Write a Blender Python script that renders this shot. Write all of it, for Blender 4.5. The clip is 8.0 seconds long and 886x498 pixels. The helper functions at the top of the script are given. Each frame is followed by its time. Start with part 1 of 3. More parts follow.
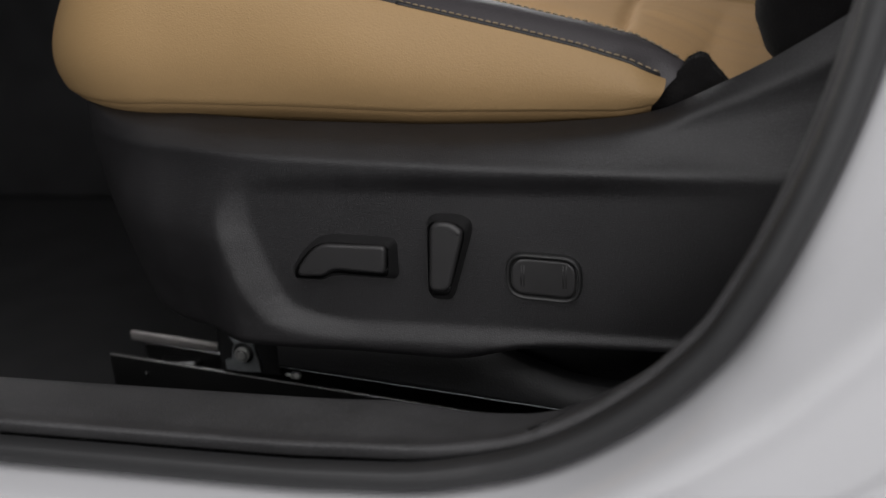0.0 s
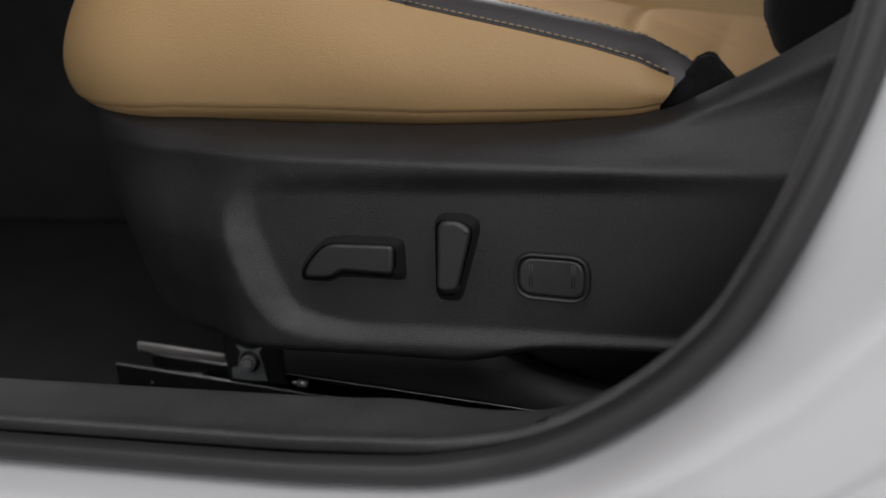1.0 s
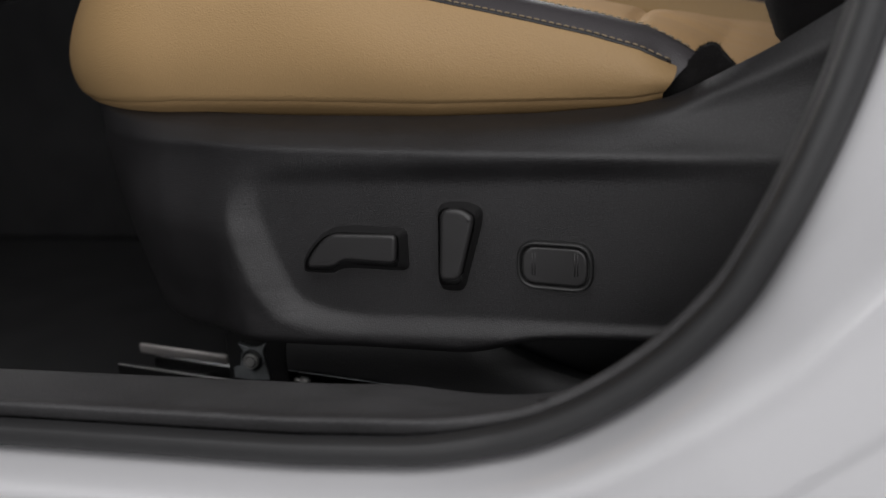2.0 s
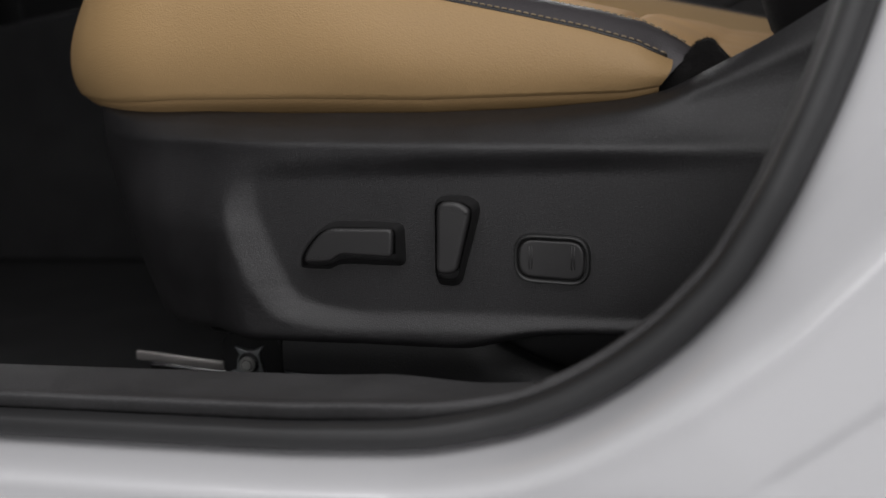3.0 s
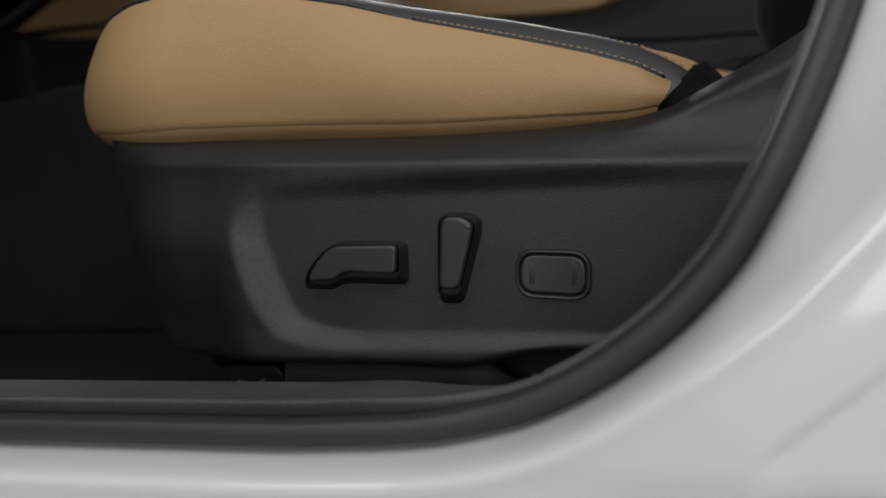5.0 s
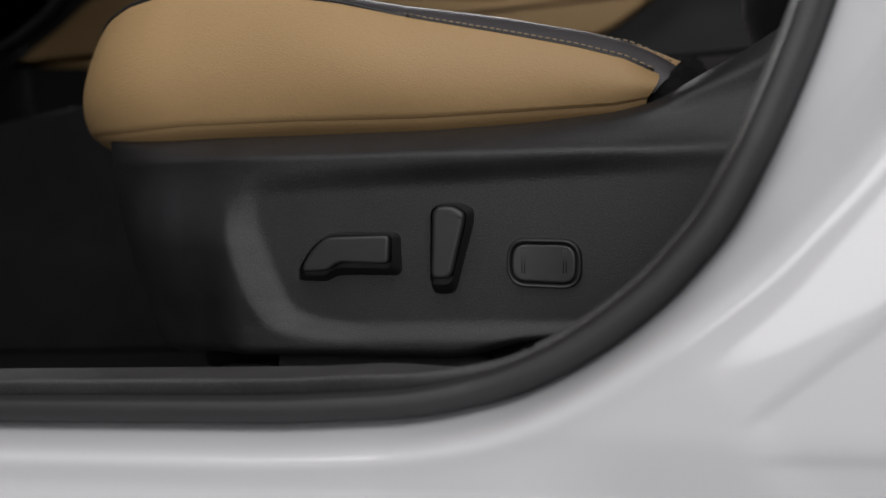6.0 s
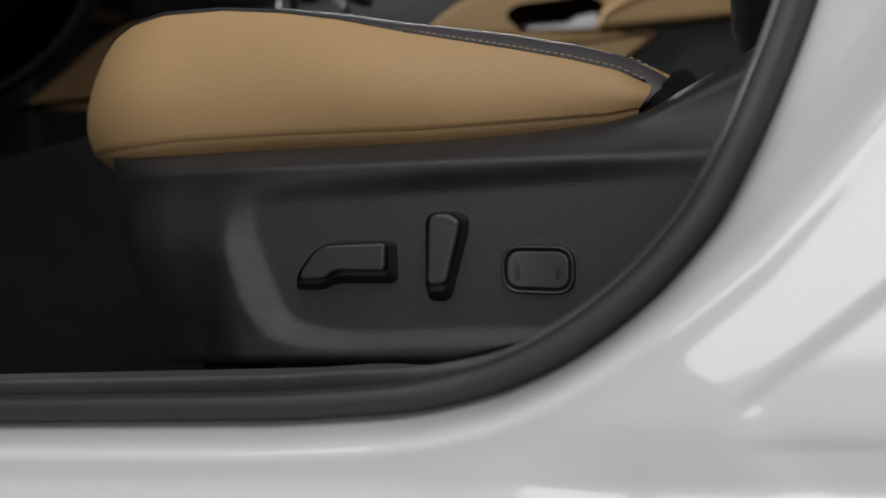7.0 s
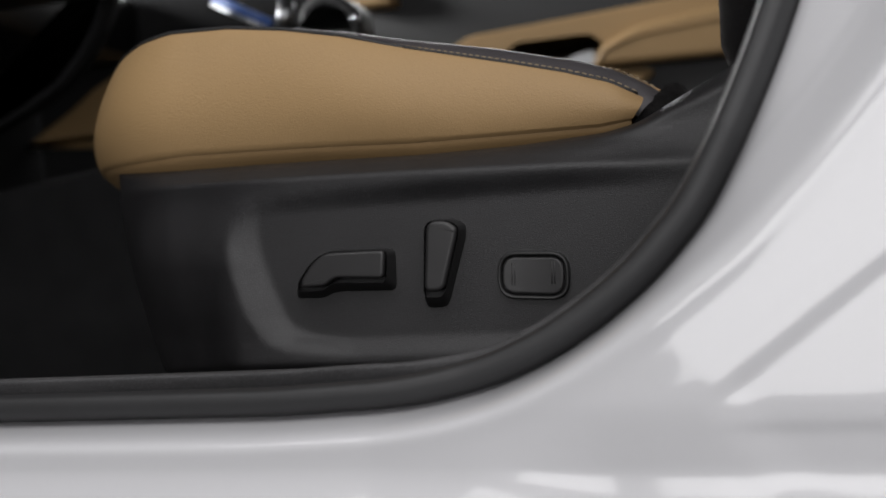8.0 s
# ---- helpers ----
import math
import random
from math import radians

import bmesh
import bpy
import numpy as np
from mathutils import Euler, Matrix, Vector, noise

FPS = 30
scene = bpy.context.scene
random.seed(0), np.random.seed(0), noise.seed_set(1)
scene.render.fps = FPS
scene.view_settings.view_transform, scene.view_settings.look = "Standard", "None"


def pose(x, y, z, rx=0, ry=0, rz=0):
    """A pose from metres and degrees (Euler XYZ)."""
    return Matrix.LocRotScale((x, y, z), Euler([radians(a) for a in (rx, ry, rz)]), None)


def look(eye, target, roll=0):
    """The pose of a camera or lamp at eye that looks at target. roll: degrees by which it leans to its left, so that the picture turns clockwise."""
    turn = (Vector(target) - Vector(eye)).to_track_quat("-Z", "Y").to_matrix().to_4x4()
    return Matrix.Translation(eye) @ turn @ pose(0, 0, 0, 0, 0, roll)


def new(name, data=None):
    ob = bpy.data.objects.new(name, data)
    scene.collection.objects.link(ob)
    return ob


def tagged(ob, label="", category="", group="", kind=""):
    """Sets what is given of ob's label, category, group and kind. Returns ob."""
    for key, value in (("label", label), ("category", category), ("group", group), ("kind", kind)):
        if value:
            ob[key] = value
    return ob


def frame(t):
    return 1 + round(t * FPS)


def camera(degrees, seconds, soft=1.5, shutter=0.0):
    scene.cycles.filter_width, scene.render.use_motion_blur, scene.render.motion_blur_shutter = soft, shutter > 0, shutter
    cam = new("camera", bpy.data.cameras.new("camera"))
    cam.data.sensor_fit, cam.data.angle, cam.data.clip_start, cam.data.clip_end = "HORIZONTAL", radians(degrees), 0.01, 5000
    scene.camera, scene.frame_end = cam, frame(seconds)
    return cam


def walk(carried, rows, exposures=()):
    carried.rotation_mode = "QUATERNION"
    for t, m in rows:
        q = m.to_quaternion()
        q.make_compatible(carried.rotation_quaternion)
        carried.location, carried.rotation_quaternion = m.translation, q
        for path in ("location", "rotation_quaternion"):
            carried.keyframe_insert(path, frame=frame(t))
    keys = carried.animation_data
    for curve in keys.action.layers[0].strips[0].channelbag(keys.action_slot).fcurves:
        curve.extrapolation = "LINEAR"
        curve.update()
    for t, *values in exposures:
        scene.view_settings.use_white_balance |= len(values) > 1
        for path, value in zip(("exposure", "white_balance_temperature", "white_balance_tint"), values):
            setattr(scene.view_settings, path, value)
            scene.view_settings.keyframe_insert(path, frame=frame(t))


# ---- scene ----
# camera and its way
cam = camera(40.00, 8.0, soft=1.7)
PATH = [
    (0.0, pose(0.2750, -0.7634, 0.9054, 68.530, 4.932, 16.298)),
    (0.5, pose(0.2753, -0.7670, 0.8882, 69.781, 4.852, 16.477)),
    (1.0, pose(0.2755, -0.7720, 0.8708, 70.935, 4.875, 16.788)),
    (1.5, pose(0.2763, -0.7781, 0.8524, 72.017, 4.852, 17.012)),
    (3.0, pose(0.2822, -0.7925, 0.7930, 75.585, 4.654, 17.314)),
    (3.5, pose(0.2824, -0.7992, 0.7739, 77.092, 4.517, 17.423)),
    (4.0, pose(0.2831, -0.8051, 0.7558, 78.680, 4.477, 17.527)),
    (5.5, pose(0.2861, -0.8268, 0.6965, 82.951, 4.144, 17.475)),
    (6.0, pose(0.2904, -0.8336, 0.6749, 84.105, 4.071, 17.486)),
    (6.5, pose(0.2954, -0.8387, 0.6553, 85.538, 3.977, 17.658)),
    (7.0, pose(0.2992, -0.8461, 0.6379, 86.923, 3.955, 17.750)),
    (7.5, pose(0.3035, -0.8553, 0.6215, 88.173, 3.987, 17.839)),
    (8.0, pose(0.3071, -0.8660, 0.6039, 89.476, 3.918, 17.877)),
]
walk(cam, PATH)
cam.data.dof.use_dof = True
cam.data.dof.focus_distance = 0.88
cam.data.dof.aperture_fstop = 4.5

# ---- light ----
world = bpy.data.worlds.new("studio_air")
world.use_nodes = True
world.node_tree.nodes["Background"].inputs[0].default_value = (0.9, 0.95, 1.0, 1)
world.node_tree.nodes["Background"].inputs[1].default_value = 0.05
scene.world = world
scene.view_settings.exposure = 0.0


def softbox(name, eye, target, w, h, power, colour=(1.0, 1.0, 1.0)):
    d = bpy.data.lights.new(name, "AREA")
    d.shape, d.size, d.size_y, d.energy, d.color = "RECTANGLE", w, h, power, colour
    ob = new(name, d)
    ob.matrix_world = look(eye, target)
    return ob


softbox("ceiling_softbox", (0.9, -2.0, 3.5), (0.5, -0.8, 0.6), 5.8, 2.8, 148, (1.0, 0.984, 0.995))
softbox("wall_softbox", (1.35, -3.6, 1.22), (0.75, 0.0, 1.0), 4.0, 1.45, 73, (1.0, 0.984, 0.995))
# unseen fill lamp added beyond the passenger side to brighten the seat middle
softbox("far_side_fill", (-1.4, 3.3, 2.4), (0.1, 0.4, 0.75), 2.6, 1.8, 125)
# unseen fill lamp added ahead of the windscreen to light the door pads
softbox("front_fill", (-3.2, 0.5, 1.75), (-0.2, 1.25, 0.93), 1.5, 0.9, 300)


# ---- materials ----
def material(name, colour, rough=0.5, metal=0.0, grain=0.0, grain_scale=900.0, blotch=0.12, blotch_scale=9.0,
             coat=0.0, spec=0.5, cell=False, fine=0.0, fine_scale=4000.0, sheen=0.0, rough_var=0.08, speck=0.0):
    m = bpy.data.materials.new(name)
    m.use_nodes = True
    nt = m.node_tree
    b = nt.nodes["Principled BSDF"]
    b.inputs["Metallic"].default_value = metal
    b.inputs["Coat Weight"].default_value = coat
    b.inputs["Coat Roughness"].default_value = 0.06
    b.inputs["Specular IOR Level"].default_value = spec
    b.inputs["Sheen Weight"].default_value = sheen
    tc = nt.nodes.new("ShaderNodeTexCoord")
    n1 = nt.nodes.new("ShaderNodeTexNoise")
    n1.inputs["Scale"].default_value, n1.inputs["Detail"].default_value = blotch_scale, 6
    nt.links.new(tc.outputs["Object"], n1.inputs["Vector"])
    n2 = nt.nodes.new("ShaderNodeTexNoise")
    n2.inputs["Scale"].default_value, n2.inputs["Detail"].default_value = blotch_scale * 45, 3
    nt.links.new(tc.outputs["Object"], n2.inputs["Vector"])
    add = nt.nodes.new("ShaderNodeMath")
    add.operation = "ADD"
    nt.links.new(n1.outputs["Fac"], add.inputs[0])
    half = nt.nodes.new("ShaderNodeMath")
    half.operation = "MULTIPLY"
    half.inputs[1].default_value = 0.5
    nt.links.new(n2.outputs["Fac"], half.inputs[0])
    nt.links.new(half.outputs[0], add.inputs[1])
    ramp = nt.nodes.new("ShaderNodeMapRange")
    ramp.inputs["From Min"].default_value, ramp.inputs["From Max"].default_value = 0.45, 1.05
    nt.links.new(add.outputs[0], ramp.inputs["Value"])
    mix = nt.nodes.new("ShaderNodeMix")
    mix.data_type = "RGBA"
    mix.inputs["A"].default_value = (*[c * (1 - blotch) for c in colour], 1)
    mix.inputs["B"].default_value = (*[min(1, c * (1 + blotch)) for c in colour], 1)
    nt.links.new(ramp.outputs[0], mix.inputs["Factor"])
    tint = mix.outputs["Result"]
    if speck:
        sp = nt.nodes.new("ShaderNodeTexNoise")
        sp.inputs["Scale"].default_value, sp.inputs["Detail"].default_value = 1250, 1
        nt.links.new(tc.outputs["Object"], sp.inputs["Vector"])
        cut = nt.nodes.new("ShaderNodeMapRange")
        cut.inputs["From Min"].default_value, cut.inputs["From Max"].default_value = 0.52, 0.72
        nt.links.new(sp.outputs["Fac"], cut.inputs["Value"])
        lift = nt.nodes.new("ShaderNodeMix")
        lift.data_type = "RGBA"
        lift.inputs["B"].default_value = (*[min(1, c * (1 + speck)) for c in colour], 1)
        nt.links.new(tint, lift.inputs["A"])
        nt.links.new(cut.outputs[0], lift.inputs["Factor"])
        tint = lift.outputs["Result"]
    nt.links.new(tint, b.inputs["Base Color"])
    rr = nt.nodes.new("ShaderNodeMapRange")
    rr.inputs["To Min"].default_value, rr.inputs["To Max"].default_value = rough - rough_var, rough + rough_var
    nt.links.new(n1.outputs["Fac"], rr.inputs["Value"])
    nt.links.new(rr.outputs[0], b.inputs["Roughness"])
    if grain:
        if cell:
            g = nt.nodes.new("ShaderNodeTexVoronoi")
            g.feature = "SMOOTH_F1"
            g.inputs["Scale"].default_value = grain_scale
            out = g.outputs["Distance"]
        else:
            g = nt.nodes.new("ShaderNodeTexNoise")
            g.inputs["Scale"].default_value, g.inputs["Detail"].default_value = grain_scale, 2
            out = g.outputs["Fac"]
        nt.links.new(tc.outputs["Object"], g.inputs["Vector"])
        bump = nt.nodes.new("ShaderNodeBump")
        bump.inputs["Strength"].default_value, bump.inputs["Distance"].default_value = grain, 0.0006
        nt.links.new(out, bump.inputs["Height"])
        nt.links.new(bump.outputs[0], b.inputs["Normal"])
        if fine:
            f = nt.nodes.new("ShaderNodeTexNoise")
            f.inputs["Scale"].default_value, f.inputs["Detail"].default_value = fine_scale, 2
            nt.links.new(tc.outputs["Object"], f.inputs["Vector"])
            b2 = nt.nodes.new("ShaderNodeBump")
            b2.inputs["Strength"].default_value, b2.inputs["Distance"].default_value = fine, 0.004
            nt.links.new(f.outputs["Fac"], b2.inputs["Height"])
            nt.links.new(bump.outputs[0], b2.inputs["Normal"])
            nt.links.new(b2.outputs[0], b.inputs["Normal"])
    return m


TAN = material("tan_leather", (0.318, 0.2045, 0.0945), 0.52, spec=0.32, grain=0.6, grain_scale=1000, blotch=0.06, cell=True, fine=0.03, fine_scale=60)
TAN_SOFT = material("soft_tan_leather", (0.46, 0.29, 0.142), 0.75, spec=0.08, grain=0.6, grain_scale=1000, blotch=0.07, cell=True)
TAN_DOT = material("dotted_tan_leather", (0.38, 0.245, 0.113), 0.75, spec=0.08, grain=1.0, grain_scale=420, blotch=0.07, cell=True)
TAN_DARK = material("tan_piping", (0.30, 0.19, 0.085), 0.6, grain=0.4, grain_scale=700, blotch=0.08, cell=True)
THREAD = material("tan_thread", (0.26, 0.20, 0.125), 0.7, blotch=0.15, blotch_scale=300)
TRIM = material("black_leather", (0.050, 0.0455, 0.048), 0.48, spec=0.38, grain=0.35, grain_scale=800, blotch=0.1, cell=True)
PLASTIC = material("black_grained_plastic", (0.0086, 0.0082, 0.0088), 0.47, spec=0.52, speck=2.2, grain=0.7, grain_scale=1200, blotch=0.34, blotch_scale=20, fine=0.032, fine_scale=1000)
SILL = material("sill_plastic", (0.041, 0.0403, 0.0415), 0.62, spec=0.42, speck=1.2, grain=1.0, grain_scale=1000, blotch=0.34, blotch_scale=20, fine=0.10, fine_scale=900)
KNOB = material("knob_plastic", (0.019, 0.0183, 0.0187), 0.42, grain=0.15, grain_scale=1500, blotch=0.12, blotch_scale=30, cell=True)
SKIRT = material("knob_skirt_plastic", (0.011, 0.0107, 0.011), 0.5, blotch=0.1)
RUBBER = material("seal_rubber", (0.0205, 0.0205, 0.0213), 0.52, spec=0.5, grain=0.2, grain_scale=1200, blotch=0.15, blotch_scale=10)
PAINT = material("white_car_paint", (0.515, 0.514, 0.527), 0.35, blotch=0.01, blotch_scale=4, coat=1.0, rough_var=0.03)
FELT = material("black_felt", (0.0065, 0.006, 0.006), 0.95, grain=1.0, grain_scale=1100, blotch=0.4, blotch_scale=40, spec=0.1, sheen=0.05)
BRACKET = material("worn_black_steel", (0.014, 0.014, 0.0145), 0.45, blotch=0.3, blotch_scale=60)
CARPET = material("black_carpet", (0.013, 0.013, 0.0135), 0.95, grain=1.0, grain_scale=700, blotch=0.3, blotch_scale=20, spec=0.15)
LINING = material("door_lining_plastic", (0.012, 0.012, 0.0125), 0.6, grain=0.3, grain_scale=800, blotch=0.12, cell=True)
CONSOLE = material("console_side_plastic", (0.027, 0.026, 0.0265), 0.6, spec=0.4, grain=0.4, grain_scale=800, blotch=0.14, blotch_scale=14, cell=True)
DARK = material("dark_trim_plastic", (0.014, 0.014, 0.015), 0.6, grain=0.3, grain_scale=800, blotch=0.12, cell=True)
COVER = material("rail_cover_plastic", (0.020, 0.020, 0.021), 0.55, grain=0.3, grain_scale=900, blotch=0.15, cell=True)
RING = material("switch_ring_plastic", (0.012, 0.012, 0.012), 0.5, blotch=0.1)
RAIL = material("black_painted_steel", (0.006, 0.006, 0.006), 0.35, blotch=0.2, blotch_scale=30)
STEEL = material("bare_steel", (0.33, 0.315, 0.305), 0.5, metal=0.7, blotch=0.2, blotch_scale=60)
ZINC = material("zinc_plate", (0.36, 0.38, 0.39), 0.45, metal=0.7, blotch=0.25, blotch_scale=90)
PIN = material("bright_steel", (0.60, 0.60, 0.58), 0.4, metal=0.7, blotch=0.2, blotch_scale=90)
CHROME = material("chrome", (0.30, 0.31, 0.325), 0.32, metal=1.0, blotch=0.03)
SATIN = material("satin_chrome", (0.46, 0.47, 0.48), 0.4, metal=0.85, blotch=0.05)
BLUE = material("blue_plastic", (0.025, 0.07, 0.24), 0.5, blotch=0.1)
STUDIO = material("studio_paint", (0.17, 0.175, 0.18), 0.8, blotch=0.08, blotch_scale=1)
CONCRETE = material("studio_floor_coating", (0.12, 0.122, 0.125), 0.5, blotch=0.15, blotch_scale=1.5)


# ---- building helpers ----
def smooth(a, b, v):
    t = np.clip((np.asarray(v, float) - a) / (b - a), 0, 1)
    return t * t * (3 - 2 * t)


def raw_mesh(name, verts, faces, mat, parent=None, label="", soft=True):
    me = bpy.data.meshes.new(name)
    me.from_pydata([tuple(map(float, v)) for v in verts], [], faces)
    me.materials.append(mat)
    me.validate()
    if soft:
        me.shade_smooth()
    ob = new(name, me)
    ob.parent = parent
    if label:
        tagged(ob, label)
    return ob


def sheet(name, p, mat, parent=None, label="", thick=0.0, flip=False):
    """A grid of points p[i, j] as one mesh, with thickness if given."""
    a, b = p.shape[:2]
    f = []
    for i in range(a - 1):
        for j in range(b - 1):
            q = (i * b + j, (i + 1) * b + j, (i + 1) * b + j + 1, i * b + j + 1)
            f.append(q[::-1] if flip else q)
    ob = raw_mesh(name, p.reshape(-1, 3), f, mat, parent, label)
    if thick:
        s = ob.modifiers.new("thickness", "SOLIDIFY")
        s.thickness, s.offset = thick, -1
    return ob


def part(name, bm, mat, parent=None, label="", soft=True):
    bmesh.ops.recalc_face_normals(bm, faces=bm.faces)
    me = bpy.data.meshes.new(name)
    bm.to_mesh(me)
    bm.free()
    me.materials.append(mat)
    if soft:
        me.shade_smooth()
    ob = new(name, me)
    ob.parent = parent
    if label:
        tagged(ob, label)
    return ob


def box(lo, hi, bevel=0.0, segs=3):
    bm = bmesh.new()
    bmesh.ops.create_cube(bm, size=1)
    for v in bm.verts:
        v.co = [l + (c + 0.5) * (h - l) for c, l, h in zip(v.co, lo, hi)]
    if bevel:
        bmesh.ops.bevel(bm, geom=bm.edges[:], offset=bevel, segments=segs, affect="EDGES", profile=0.5)
    return bm


def rounded(pts, r, k=6):
    """A closed outline with its corners rounded by r (one number, or one for each corner)."""
    out, n = [], len(pts)
    rs = [r] * n if isinstance(r, (int, float)) else r
    for i in range(n):
        p, a, b = Vector(pts[i]), Vector(pts[i - 1]), Vector(pts[(i + 1) % n])
        u, w = (a - p), (b - p)
        c = min(rs[i], 0.49 * u.length, 0.49 * w.length)
        u, w = u.normalized() * c, w.normalized() * c
        for j in range(k + 1):
            t = j / k
            out.append(p + u * (1 - t) ** 2 + w * t ** 2)
    return out


def slab(outline, y0, y1, edge=0.0, edge0=0.0, scale1=1.0, rings=4):
    """An outline in x and z, from the back y0 to the front y1 (towards the smaller y), its front edge rounded by edge."""
    bm = bmesh.new()
    o = [Vector(p) for p in outline]
    mid = sum(o, Vector((0, 0))) / len(o)

    def inset(d):
        res = []
        for i in range(len(o)):
            t = (o[(i + 1) % len(o)] - o[i - 1])
            nrm = Vector((t.y, -t.x)).normalized()
            if nrm.dot(o[i] - mid) < 0 and d == 0:
                nrm = -nrm
            res.append(o[i] - nrm * d * sgn)
        return res
    area = sum(o[i - 1].x * o[i].y - o[i].x * o[i - 1].y for i in range(len(o)))
    sgn = 1 if area > 0 else -1
    sec = [(0.0, y0)]
    for i in range(rings + 1):
        a = i / rings * math.pi / 2
        sec.append((edge * (1 - math.cos(a)), y1 + edge * (1 - math.sin(a)) if y1 < y0 else y1 - edge * (1 - math.sin(a))))
    if edge:
        sec.append((edge + 0.0004, sec[-1][1]))
    loops = []
    for d, y in sec:
        loops.append([bm.verts.new((p.x, y, p.y)) for p in inset(d)])
    n = len(o)
    for l0, l1 in zip(loops, loops[1:]):
        for i in range(n):
            bm.faces.new((l0[i], l0[(i + 1) % n], l1[(i + 1) % n], l1[i]))
    bm.faces.new(loops[-1])
    bm.faces.new(loops[0][::-1])
    return bm


def tube(path, radius, k=10, flat=1.0):
    """A round bar along a path of points."""
    pts = [Vector(p) for p in path]
    verts, faces = [], []
    for i, p in enumerate(pts):
        d = (pts[min(i + 1, len(pts) - 1)] - pts[max(i - 1, 0)]).normalized()
        a = d.cross(Vector((0, 0, 1)))
        a = a.normalized() if a.length > 1e-4 else Vector((1, 0, 0))
        b = a.cross(d)
        for j in range(k):
            t = 2 * math.pi * j / k
            verts.append(p + a * math.cos(t) * radius + b * math.sin(t) * radius * flat)
    for i in range(len(pts) - 1):
        for j in range(k):
            faces.append((i * k + j, i * k + (j + 1) % k, (i + 1) * k + (j + 1) % k, (i + 1) * k + j))
    faces.append(tuple(range(k))[::-1])
    faces.append(tuple((len(pts) - 1) * k + j for j in range(k)))
    return verts, faces


def cylinder(c, axis, r, depth, k=28, bevel=0.0):
    bm = bmesh.new()
    bmesh.ops.create_cone(bm, cap_ends=True, segments=k, radius1=r, radius2=r, depth=depth)
    if bevel:
        bmesh.ops.bevel(bm, geom=[e for e in bm.edges if len(e.link_faces) == 2 and e.calc_face_angle() > 1], offset=bevel, segments=3, affect="EDGES")
    q = Vector((0, 0, 1)).rotation_difference(Vector(axis))
    bmesh.ops.transform(bm, matrix=Matrix.Translation(c) @ q.to_matrix().to_4x4(), verts=bm.verts)
    return bm


# ---- the door opening ----
EDGE_PTS = np.array([(-1.25, 0.4975), (-0.8, 0.4977), (-0.48, 0.498), (-0.23, 0.498), (-0.10, 0.498), (-0.035, 0.498), (0.013, 0.5), (0.0465, 0.5015),
                     (0.073, 0.5052), (0.109, 0.5131), (0.144, 0.5276), (0.1748, 0.5461), (0.206, 0.5703), (0.2384, 0.605), (0.2645, 0.6515),
                     (0.2807, 0.686), (0.293, 0.7155), (0.305, 0.7505), (0.326, 0.834), (0.34, 0.914), (0.357, 1.095)])


def opening(step=0.003):
    d = np.concatenate([[0], np.cumsum(np.hypot(*np.diff(EDGE_PTS, axis=0).T))])
    s = np.arange(0, d[-1], step)
    c = np.stack([np.interp(s, d, EDGE_PTS[:, 0]), np.interp(s, d, EDGE_PTS[:, 1])], 1)
    k = np.exp(-np.linspace(-2, 2, 23) ** 2)
    k /= k.sum()
    pad = np.concatenate([np.repeat(c[:1], 11, 0), c, np.repeat(c[-1:], 11, 0)])
    c = np.stack([np.convolve(pad[:, i], k, "valid") for i in (0, 1)], 1)
    t = np.gradient(c, axis=0)
    t /= np.linalg.norm(t, axis=1)[:, None]
    return c, np.stack([t[:, 1], -t[:, 0]], 1)


CURVE, OUT = opening()
LEAN = np.interp(CURVE[:, 1], [0.4985, 0.510, 0.60, 0.65, 0.6875, 0.717, 0.7513, 0.8345, 0.914, 1.095], [0, 0.004, 0.005, 0.0055, 0.0090, 0.0125, 0.017, 0.0275, 0.038, 0.066])


def sweep(profile, a=0, b=None, sub=3, upper=None):
    """Points of a strip along the opening; the profile gives the offset from its edge and the depth y. It turns into upper up the pillar."""
    if upper is not None:
        p0, p1 = sweep(profile, a, b, sub), sweep(upper, a, b, sub)
        w = smooth(0.0, 0.15, CURVE[a:b, 0])[:, None, None]
        return p0 * (1 - w) + p1 * w
    pr = np.array(profile, float)
    t = np.arange(len(pr))
    tt = np.linspace(0, len(pr) - 1, (len(pr) - 1) * sub + 1)
    n, y = np.interp(tt, t, pr[:, 0]), np.interp(tt, t, pr[:, 1])
    if sub > 1:
        for q in (n, y):
            q[1:-1] = (q[:-2] + 2 * q[1:-1] + q[2:]) / 4
            q[1:-1] = (q[:-2] + 2 * q[1:-1] + q[2:]) / 4
    c, o, l = CURVE[a:b], OUT[a:b], LEAN[a:b]
    p = np.empty((len(c), len(n), 3))
    p[:, :, 0] = c[:, None, 0] + n[None] * o[:, None, 0]
    p[:, :, 2] = c[:, None, 1] + n[None] * o[:, None, 1]
    p[:, :, 1] = y[None] + l[:, None]
    return p


